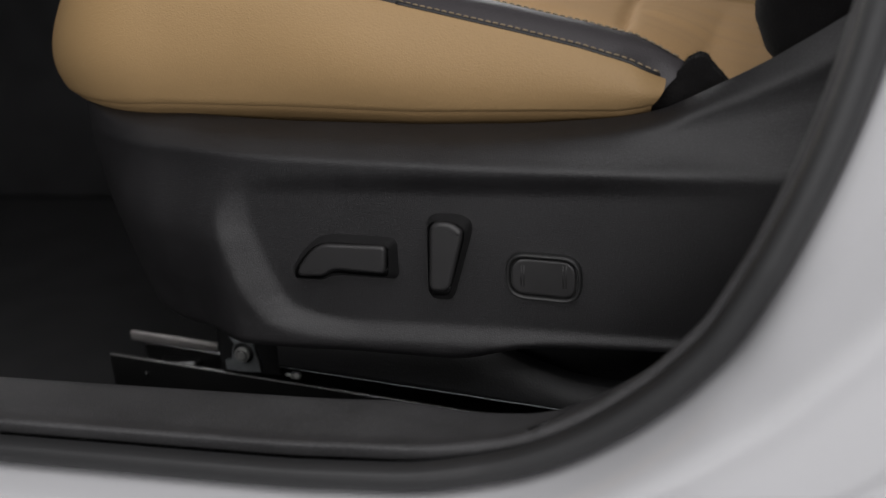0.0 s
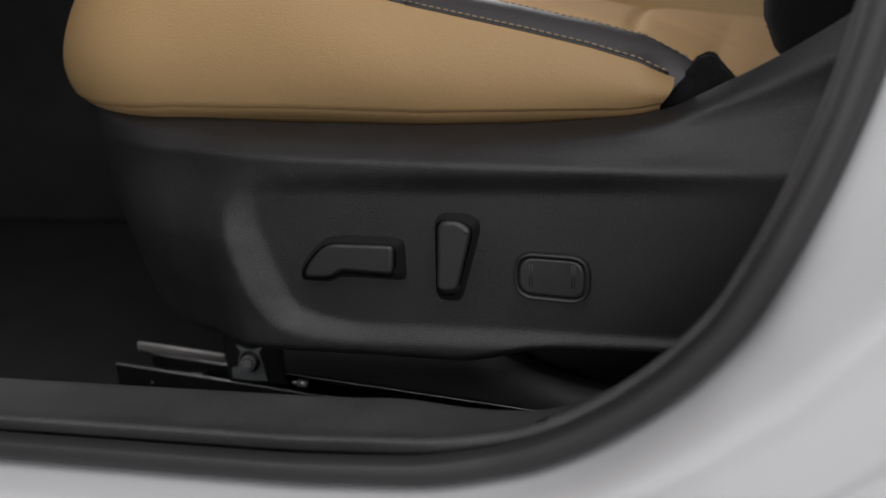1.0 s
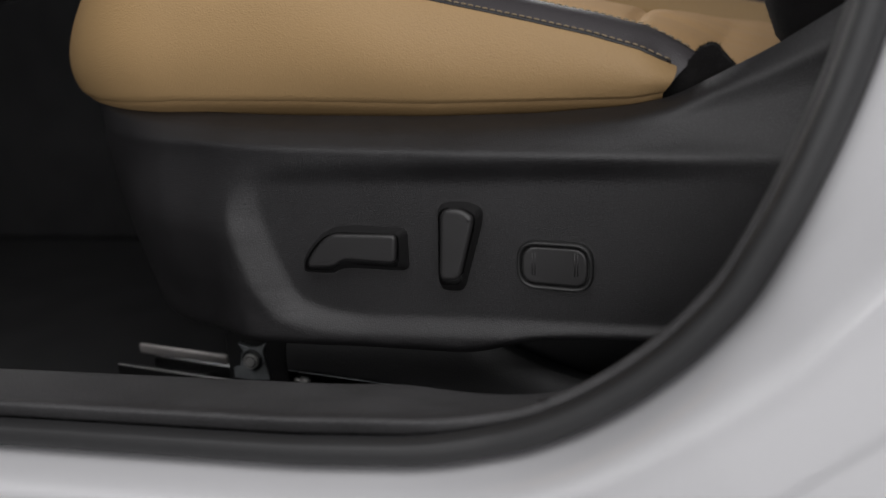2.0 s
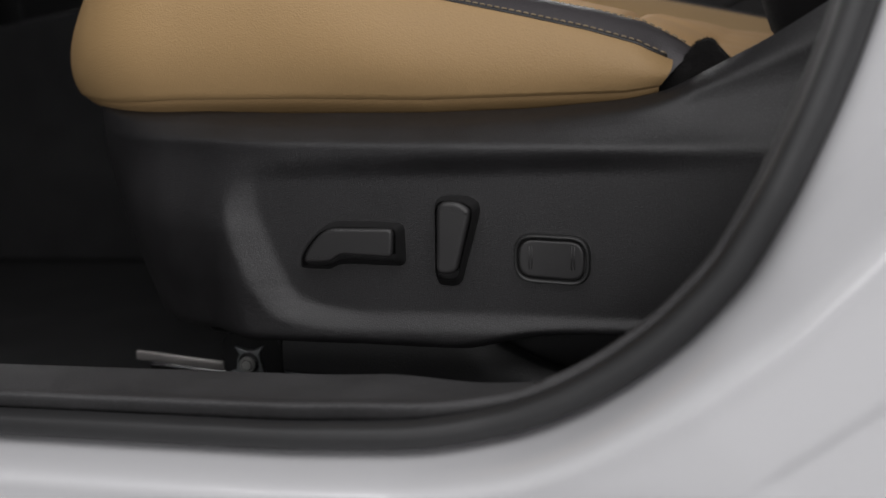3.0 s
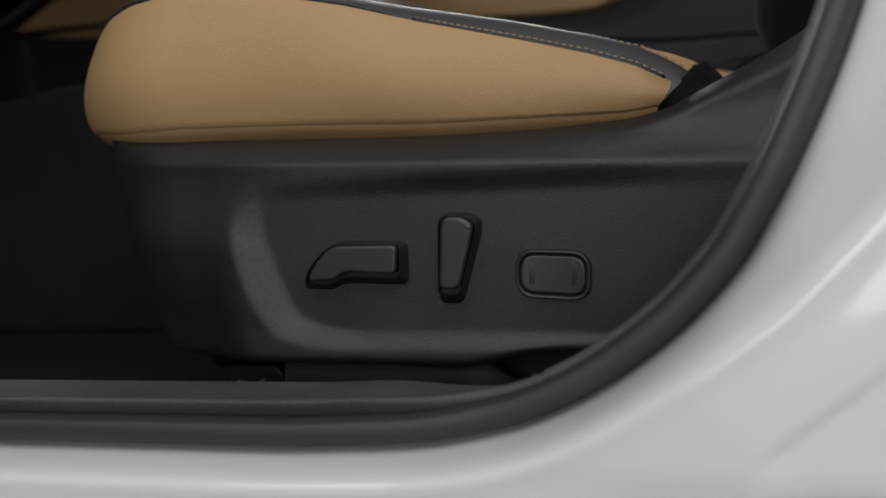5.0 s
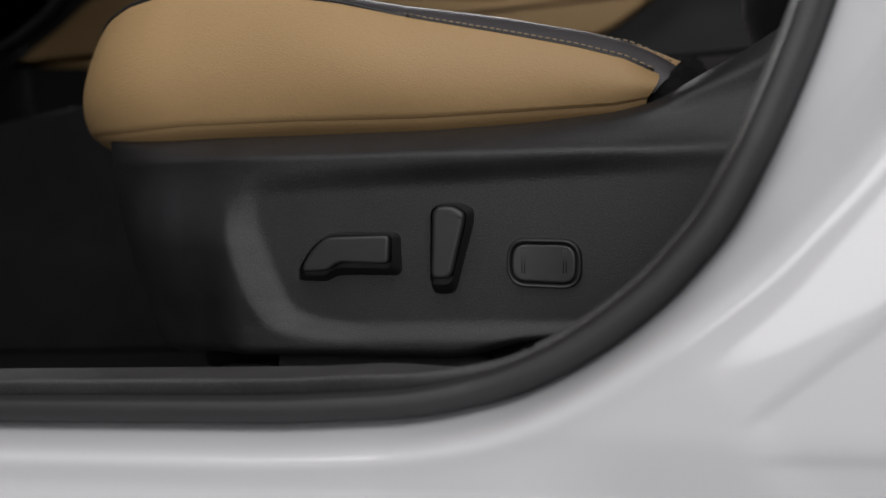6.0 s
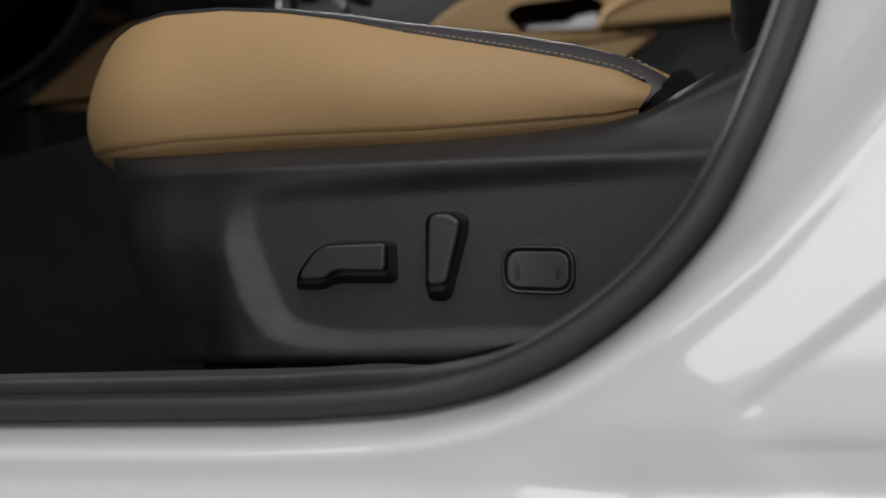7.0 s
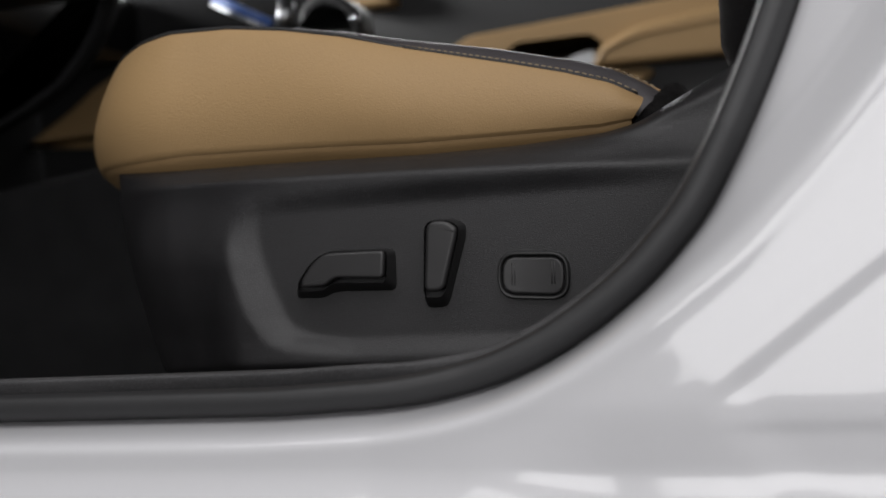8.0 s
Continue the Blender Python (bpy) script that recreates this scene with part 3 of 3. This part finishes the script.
def far_bolster():
    """Dotted facing laid over the rise beyond the middle."""
    x, y = np.linspace(-0.02, 0.30, 70), np.linspace(0.4035, 0.512, 30)
    X, Y = np.repeat(x[:, None], 30, 1), np.repeat(y[None], 70, 0)
    Z = z_seam(X) + middle(X, Y, np.ones_like(X)) + 0.0022 * smooth(0.4035, 0.410, Y)
    return np.stack([X, Y, Z], 2)


sheet("far_bolster", far_bolster(), TAN_DOT, seat, "finely dotted tan leather beyond the middle", flip=True)


vs, fs = tube([(float(x), 0.510, float(z_far(x)) - 0.0012) for x in np.linspace(-0.09, 0.30, 60)], 0.0042, 10)
raw_mesh("far_trim", vs, fs, TRIM, seat, "black leather edge beyond the far bolster")


def stitches(name, s, parent):
    """A row of tan stitches along the strip at its relative width s."""
    verts, faces = [], []
    x = -0.31
    while x < (0.170 if s < 0.5 else 0.184):
        e = []
        for xx in (x, x + 0.0034):
            y = float(y_edge(np.array(xx))) + (W - 0.011 * float(smooth(-0.06, 0.1, xx)) - 0.010 * float(smooth(0.15, 0.185, xx))) * s
            e.append(Vector((xx, y, float(z_seam(xx)) + 0.0065 * math.sin(s * math.pi) + float(tilt(xx)) * s + 0.0004)))
        vs, fs = tube([e[0] + Vector((0, random.uniform(-0.0004, 0.0004), 0)), (e[0] + e[1]) / 2 + Vector((0, 0, 0.0003)), e[1] + Vector((0, random.uniform(-0.0006, 0.0006), 0))], 0.00062, 6)
        b = len(verts)
        verts += vs
        faces += [tuple(b + i for i in f) for f in fs]
        x += 0.0052
    return raw_mesh(name, verts, faces, THREAD, parent, "row of tan thread stitches")


front = np.concatenate([-0.208 - 0.137 * np.sin(np.linspace(math.pi / 2, 0, 40)), np.linspace(-0.205, 0.0, 40)])
vs, fs = tube([(float(x), float(y_edge(x)) + 0.0020, float(z_seam(x)) + 0.0014 - 0.0012 * float(smooth(-0.06, 0.0, x))) for x in front], 0.0020, 10)
raw_mesh("bolster_piping", vs, fs, SKIRT, seat, "black piping on the bolster edge")
vs, fs = tube([(float(x), float(y_edge(x)) + 0.0009, float(z_seam(x)) + 0.0004) for x in np.linspace(-0.01, 0.172, 60)], 0.0014, 10)
raw_mesh("bolster_piping", vs, fs, SKIRT, seat, "thin black piping along the seam")
stitches("stitching", 0.06, seat)
stitches("stitching", 0.89, seat)

# felt cover at the rear end of the bolster
outline = rounded([(0.152, 0.655), (0.160, 0.672), (0.1755, 0.6925), (0.1835, 0.7008), (0.1905, 0.7085), (0.2005, 0.7095), (0.2055, 0.7025), (0.213, 0.6955), (0.222, 0.685), (0.225, 0.655)],
                  [0.004, 0.008, 0.012, 0.010, 0.006, 0.005, 0.006, 0.010, 0.006, 0.004])
bm = bmesh.new()
mid = sum((Vector(p) for p in outline), Vector((0, 0))) / len(outline)
loops = []
for k in range(12):
    a = k / 11
    sc, y = (1.0, 0.070) if k == 0 else (1 - 0.9 * a ** 2.2, 0.057 - 0.004 * math.sin(a * 1.5))
    ring = []
    for p in outline:
        q = mid + (Vector(p) - mid) * sc
        v = Vector((q.x, y + 0.55 * max(0.0, q.y - 0.683), q.y))
        ring.append(bm.verts.new(v + noise.noise_vector(v * 160) * 0.0013))
    loops.append(ring)
for l0, l1 in zip(loops, loops[1:]):
    for i in range(len(l0)):
        bm.faces.new((l0[i], l0[(i + 1) % len(l0)], l1[(i + 1) % len(l0)], l1[i]))
bm.faces.new(loops[-1])
cover = part("belt_anchor_cover", bm, FELT, seat, "soft black felt cover at the bolster end")


def fuzz(name, ob, count, length, parent, keep):
    """Short fibres that stand off a soft cloth."""
    me, verts, faces = ob.data, [], []
    polys = [f for f in me.polygons if keep(f.center)]
    areas = np.array([f.area for f in polys])
    for i in np.random.choice(len(polys), count, p=areas / areas.sum()):
        f = polys[int(i)]
        w = np.random.dirichlet(np.ones(len(f.vertices)))
        base = sum((me.vertices[k].co * float(q) for k, q in zip(f.vertices, w)), Vector())
        way = (f.normal + Vector(np.random.normal(0, 0.7, 3))).normalized()
        across = way.orthogonal().normalized() * 0.00018
        b, tip = len(verts), base + way * length * random.uniform(0.4, 1.0)
        verts += [base - across, base + across, tip]
        faces.append((b, b + 1, b + 2))
    return raw_mesh(name, verts, faces, FELT, parent, "short black felt fibres", soft=False)


fuzz("nap", cover, 3600, 0.0026, cover, lambda c: True)

# lower side of the backrest
bm = bmesh.new()
pr = []
for z in np.linspace(0.69, 1.2, 24):
    x0 = 0.233 + 0.27 * max(0, z - 0.79) + 0.02 * max(0.0, (0.738 - z) / 0.042) ** 2
    pr.append((x0, z))
rowsb = []
for x0, z in pr:
    w = 0.14
    ring = rounded([(x0, 0.050), (x0, 2 * YC - 0.05), (x0 + w, 2 * YC - 0.04), (x0 + w, 0.042)], [0.03, 0.03, 0.02, 0.02], 6)
    rowsb.append([bm.verts.new((q.x + noise.noise((q.x * 60, z * 60, q.y * 60)) * 0.0015, q.y, z)) for q in ring])
for a, b in zip(rowsb, rowsb[1:]):
    for i in range(len(a)):
        bm.faces.new((a[i], a[(i + 1) % len(a)], b[(i + 1) % len(b)], b[i]))
bm.faces.new(rowsb[0])
bm.faces.new(rowsb[-1])
backrest = part("backrest", bm, FELT, seat, "black fabric backrest side")
fuzz("nap", backrest, 5000, 0.0018, backrest, lambda c: c.y < 0.12 and c.z < 0.95)

# rails, bracket, bolt
SL = -0.091


def sloped(bm, x0):
    """Rails fall and close in towards the rear."""
    for v in bm.verts:
        v.co.z += SL * (v.co.x - x0)
        v.co.y -= 0.02 * (v.co.x - x0)
    return bm


part("rail_slide", sloped(box((-0.327, 0.121, 0.4415), (-0.238, 0.1255, 0.4499), 0.0012, 2), -0.327), STEEL, seat, "bare steel end of the upper seat rail")
part("rail_channel", sloped(box((-0.318, 0.1265, 0.408), (0.24, 0.150, 0.4365), 0.002, 2), -0.327), RAIL, seat)
low_rail = part("lower_rail", sloped(box((-0.324, 0.0785, 0.4166), (0.26, 0.0835, 0.4481), 0.0012, 2), -0.324), RAIL, seat, "black painted lower seat rail")
# highlight on the rail's top edge, laid on as a thin bright tube
vs, fs = tube([(-0.323, 0.0791, 0.4479), (-0.1, 0.0746, 0.4479 + SL * 0.223), (0.25, 0.0676, 0.4479 + SL * 0.573)], 0.0005, 6)
raw_mesh("rail_glint", vs, fs, PIN, low_rail, "bright highlight line laid along the rail edge")
part("rail_rivet", cylinder((-0.2884, 0.077, 0.4315), (0, 1, 0), 0.0023, 0.003, 14, 0.0005), RAIL, low_rail)
part("rail_foot", box((-0.30, 0.085, 0.384), (-0.26, 0.14, 0.424), 0.003, 2), RAIL, seat)
part("rail_foot", box((0.20, 0.075, 0.384), (0.25, 0.13, 0.400), 0.003, 2), RAIL, seat)
bm = slab(rounded([(-0.2127, 0.4375), (-0.2127, 0.479), (-0.206, 0.4855), (-0.164, 0.4855), (-0.157, 0.479), (-0.157, 0.4375)], 0.004), 0.098, 0.0765, edge=0.002)
bracket = part("bracket_box", bm, BRACKET, seat, "black bracket box behind the bolt")
plate = [(-0.2059, 0.4432), (-0.2055, 0.4521), (-0.1995, 0.4532), (-0.1974, 0.4632), (-0.195, 0.4679), (-0.1985, 0.4747), (-0.1948, 0.4732), (-0.189, 0.4711),
         (-0.1826, 0.4711), (-0.1772, 0.4732), (-0.1734, 0.4748), (-0.1774, 0.468), (-0.1763, 0.4591), (-0.1744, 0.4528), (-0.1733, 0.4423), (-0.1904, 0.4417)]
part("bolt_plate", slab(plate, 0.0765, 0.0725, edge=0.0006), ZINC, bracket, "zinc bracket plate with bent ears")
part("bolt_flange", cylinder((-0.1865, 0.0715, 0.4608), (0, 1, 0), 0.0091, 0.003, bevel=0.0008), BRACKET, bracket)
bolt = part("bolt_head", cylinder((-0.1863, 0.0685, 0.4606), (0, 1, 0), 0.0066, 0.0040, bevel=0.0006), PIN, bracket, "round zinc bolt head", soft=False)
part("bolt_ring", cylinder((-0.1861, 0.0664, 0.4606), (0, 1, 0), 0.0050, 0.0006, bevel=0.0002), BRACKET, bolt, "dark ring pressed into the bolt", soft=False)
part("bolt_face", cylinder((-0.1861, 0.0659, 0.4607), (0, 1, 0), 0.0043, 0.0008, bevel=0.0003), PIN, bolt, soft=False)
pin = part("pin_cap", cylinder((-0.1318, 0.054, 0.4516), (1, 0, -0.06), 0.0033, 0.0080, 18, 0.0006), PIN, seat, "small bright pin")
part("pin_tip", cylinder((-0.1380, 0.054, 0.4519), (1, 0, -0.06), 0.0015, 0.006, 14, 0.0004), PIN, pin)


def rail_cover():
    x = np.linspace(-0.1395, 0.30, 90)
    zt = np.interp(x, [-0.141, 0.0143, 0.0393, 0.0693, 0.099, 0.1244, 0.3], [0.508, 0.508, 0.4878, 0.4736, 0.4637, 0.4593, 0.4515])
    zb = 0.4666 - 0.099 * (x + 0.141)
    s = np.linspace(0, 1, 16)
    Z = zb[:, None] + s[None] * (zt - zb)[:, None]
    Y = 0.041 + 0.0125 * s[None] ** 2 + 0 * Z
    p = np.stack([np.repeat(x[:, None], 16, 1), Y, Z], 2)
    lip = p[:, -1:] + np.array([0, 0.012, -0.001])
    lo = p[:, :1] + np.array([0, 0.02, -0.001])
    return np.concatenate([lo, p, lip], 1)


rail_guard = sheet("rail_cover", rail_cover(), COVER, seat, "dark plastic rail cover with a curved cut-out")
vs, fs = tube([(x, 0.0404, 0.4664 - 0.099 * (x + 0.141)) for x in np.linspace(-0.1385, 0.16, 12)], 0.0004, 6)
raw_mesh("rail_cover_edge", vs, fs, ZINC, rail_guard, "thin bright lower edge")
part("rail_shroud", slab(rounded([(-0.10, 0.425), (-0.10, 0.47), (0.02, 0.515), (0.32, 0.515), (0.32, 0.405)], 0.006), 0.095, 0.089, edge=0.002), COVER, seat, "dark plate behind the rail cover")
part("seat_pan", box((-0.24, 0.10, 0.475), (0.33, 0.45, 0.665), 0.01), RAIL, seat)

# ---- centre console ----
console = tagged(new("centre_console"), "low black plastic centre console between the seats", "centre console")
bm = slab(rounded([(-1.0, 0.385), (-1.0, 0.70), (-0.62, 0.745), (-0.50, 0.755), (-0.42, 0.80), (-0.30, 0.80), (-0.15, 0.76), (0.10, 0.74), (0.42, 0.74), (0.45, 0.385)], 0.03), 0.86, 0.64, edge=0.012)
part("console_body", bm, CARPET, console, "dark lined console body")
part("side_panel", slab(rounded([(-0.14, 0.46), (-0.14, 0.742), (0.10, 0.730), (0.43, 0.730), (0.43, 0.46)], 0.01), 0.6395, 0.634, edge=0.002), CONSOLE, console, "smooth grey-black side panel")
part("side_trim", slab(rounded([(0.153, 0.703), (0.199, 0.7205), (0.40, 0.726), (0.40, 0.715), (0.206, 0.7075), (0.165, 0.6915)], 0.0025), 0.634, 0.629, edge=0.0015), CONSOLE, console, "raised strip on the console side")
part("side_trim", slab(rounded([(0.168, 0.689), (0.208, 0.7045), (0.40, 0.712), (0.40, 0.60), (0.20, 0.60), (0.175, 0.66)], 0.003), 0.634, 0.628, edge=0.0015), CONSOLE, console, "lower plate on the console side")
part("top_plate", box((-0.47, 0.66, 0.775), (-0.26, 0.84, 0.812), 0.006), RAIL, console)

# gear selector
shifter = tagged(new("gear_selector"), "gear selector with bright metal collar on the console", "gear selector")
vs, fs = tube([(-0.43, 0.75, 0.80), (-0.425, 0.75, 0.90), (-0.42, 0.75, 0.925)], 0.015, 16)
raw_mesh("lever", vs, fs, RAIL, shifter)
bm = slab(rounded([(-0.405, 0.905), (-0.398, 0.945), (-0.372, 0.960), (-0.335, 0.955), (-0.312, 0.935), (-0.306, 0.895), (-0.326, 0.893), (-0.334, 0.925), (-0.365, 0.938), (-0.385, 0.915)], 0.010), 0.785, 0.725, edge=0.010)
part("grip", bm, DARK, shifter, "black hooked grip")
part("collar", cylinder((-0.426, 0.74, 0.938), (0.25, 0, 1), 0.012, 0.046, bevel=0.003), CHROME, shifter, "bright chrome collar")
vs, fs = tube([(-0.393, 0.74, 0.928), (-0.373, 0.74, 0.924), (-0.354, 0.74, 0.913), (-0.338, 0.74, 0.897), (-0.331, 0.74, 0.882)], 0.007, 12)
raw_mesh("bezel", vs, fs, CHROME, shifter, "chrome bezel")
vs, fs = tube([(-0.54, 0.735, 0.968), (-0.45, 0.735, 0.920)], 0.0035, 10)
raw_mesh("bright_rod", vs, fs, CHROME, shifter)
vs, fs = tube([(-0.542, 0.75, 0.979), (-0.454, 0.75, 0.931)], 0.008, 10)
raw_mesh("blue_strip", vs, fs, BLUE, shifter, "glossy blue strip")
part("release_button", cylinder((-0.311, 0.722, 0.918), (0, 1, 0), 0.006, 0.008, bevel=0.002), CHROME, shifter, "small bright button")
part("boot", box((-0.465, 0.70, 0.808), (-0.32, 0.79, 0.875), 0.014), RAIL, shifter)

# dashboard end by the driver's knees
dash = tagged(new("dashboard"), "black plastic lower dashboard with a curved seam", "dashboard")
KNEE = [(-1.018, 0.737), (-0.911, 0.785), (-0.849, 0.811), (-0.788, 0.834), (-0.737, 0.861), (-0.697, 0.898), (-0.67, 0.935), (-0.653, 0.973), (-0.635, 1.027)]
part("knee_panel", slab(rounded(KNEE + [(x - 0.014, z + 0.012) for x, z in KNEE[::-1]], 0.004), 0.67, 0.64, edge=0.006), CARPET, dash, "dark knee panel")
part("dash_top", box((-1.25, -0.06, 0.97), (-0.60, 0.635, 1.07), 0.03), RAIL, dash)
part("glove_panel", box((-1.24, 0.70, 0.99), (-0.98, 1.26, 1.12), 0.02), RAIL, dash)
vs, fs = tube([(-0.911, 0.632, 0.785), (-0.849, 0.632, 0.811), (-0.788, 0.632, 0.834), (-0.737, 0.632, 0.861), (-0.697, 0.632, 0.898), (-0.67, 0.632, 0.935), (-0.653, 0.632, 0.973), (-0.635, 0.632, 1.027)], 0.0014, 8)
raw_mesh("panel_edge", vs, fs, CARPET, dash)

# ---- passenger door ----
door = tagged(new("passenger_door"), "closed passenger door lining in black and tan", "car door")
part("lining", box((-1.24, 1.275, 0.40), (1.0, 1.33, 1.09), 0.01), LINING, door, "black door lining")
# added dark screen: keeps the lit lining black where the dash would hide it
part("dark_screen", box((-1.24, 1.258, 1.002), (-0.60, 1.274, 1.14), 0.006), CARPET, door, "dark screen added over the front of the door lining")
PAD = [(-1.262, 0.848), (-1.10, 0.832), (-0.60, 0.815), (-0.18, 0.799), (-0.09, 0.801), (-0.045, 0.818), (0.018, 0.858), (0.026, 0.868), (0.013, 0.875),
       (-0.083, 0.876), (-0.233, 0.881), (-0.40, 0.897), (-0.70, 0.96), (-0.99, 0.994), (-1.082, 0.955), (-1.138, 0.917)]
part("lower_pad", slab(rounded(PAD, [0.004, 0.03, 0.05, 0.03, 0.03, 0.02, 0.008, 0.006, 0.008, 0.03, 0.03, 0.05, 0.05, 0.03, 0.03, 0.02]), 1.28, 1.25, edge=0.008, rings=6), TAN, door, "long tan leather lower pad")
UP = [(-0.392, 0.895), (-0.382, 0.918), (-0.361, 0.935), (-0.333, 0.952), (-0.30, 0.966), (-0.122, 0.977), (0.075, 0.99), (0.70, 1.03), (0.70, 0.93), (0.135, 0.90), (-0.02, 0.89), (-0.066, 0.888), (-0.068, 0.926), (-0.084, 0.938), (-0.212, 0.937),
      (-0.232, 0.925), (-0.203, 0.897), (-0.21, 0.888)]
part("upper_insert", slab(rounded(UP, [0.006, 0.02, 0.02, 0.02, 0.02, 0.05, 0.05, 0.02, 0.01, 0.03, 0.03, 0.004, 0.004, 0.01, 0.008, 0.008, 0.01, 0.01]), 1.28, 1.255, edge=0.006, rings=5), TAN, door, "tan leather insert")
ARM = [(-0.074, 0.882), (-0.064, 0.915), (-0.025, 0.933), (0.002, 0.945), (0.135, 0.962), (0.70, 1.00), (0.70, 0.90), (0.148, 0.879)]
arm = part("armrest", slab(rounded(ARM, [0.012, 0.02, 0.03, 0.03, 0.05, 0.02, 0.02, 0.05]), 1.28, 1.225, edge=0.012, rings=6), TAN, door, "padded tan armrest")
vs, fs = tube([(-0.06, 1.223, 0.905), (-0.02, 1.223, 0.920), (0.01, 1.223, 0.927), (0.135, 1.223, 0.937), (0.69, 1.223, 0.975)], 0.0018, 8)
raw_mesh("armrest_piping", vs, fs, TAN_DARK, arm)
cup = part("pull_cup", box((-0.24, 1.268, 0.884), (-0.066, 1.277, 0.942), 0.003), SILL, door, "dark handle cup")
part("cup_edge", box((-0.232, 1.250, 0.874), (-0.068, 1.28, 0.890), 0.005), TAN, door, "tan leather cup rim")
bm = slab(rounded([(-0.2017, 0.9046), (-0.126, 0.9004), (-0.1104, 0.9094), (-0.0744, 0.914), (-0.0722, 0.8865), (-0.104, 0.8852), (-0.1943, 0.8929)],
                  [0.004, 0.01, 0.01, 0.005, 0.005, 0.02, 0.004]), 1.262, 1.244, edge=0.003)
part("door_handle", bm, SATIN, cup, "brushed chrome inner door handle")
pad = tagged(new("dash_pad"), "tan padded dashboard end", "dashboard pad")
part("pad", slab(rounded([(-0.52, 1.035), (-0.43, 1.035), (-0.44, 1.075), (-0.60, 1.10)], 0.015), 1.27, 1.225, edge=0.01), TAN, pad)

# ---- shell of the cabin ----
def plain(name, lo, hi, mat, label, cat, bevel=0.0):
    return tagged(part(name, box(lo, hi, bevel), mat, soft=False), label, cat, kind="structure")


plain("floor", (-1.3, -0.078, 0.345), (1.3, 1.33, 0.386), CARPET, "black carpet on the cabin floor", "floor")
plain("ceiling", (-1.0, 0.0, 1.42), (1.3, 1.30, 1.46), DARK, "dark cabin headliner", "ceiling")
plain("wall_front", (-1.32, -0.26, 0.345), (-1.25, 1.33, 1.10), CARPET, "dark front bulkhead", "wall")
# out of view, added to keep the front lamp's reflection off the car
plain("reflection_block", (-1.32, -0.30, 1.10), (-1.22, 0.20, 1.50), DARK, "unseen dark block added to stop the front lamp reflecting", "wall")
plain("wall_rear", (1.0, -0.12, 0.345), (1.08, 1.33, 1.42), DARK, "dark rear bulkhead", "wall")

# ---- studio ----
plain("ground", (-8, -8, -0.1), (8, 8, 0.0), CONCRETE, "smooth grey studio floor", "ground")
plain("wall_south", (-8, -8.2, 0), (8, -8, 5), STUDIO, "grey studio wall", "wall")
plain("wall_north", (-8, 8, 0), (8, 8.2, 5), STUDIO, "grey studio wall", "wall")
plain("wall_west", (-8.2, -8, 0), (-8, 8, 5), STUDIO, "grey studio wall", "wall")
plain("wall_east", (8, -8, 0), (8.2, 8, 5), STUDIO, "grey studio wall", "wall")
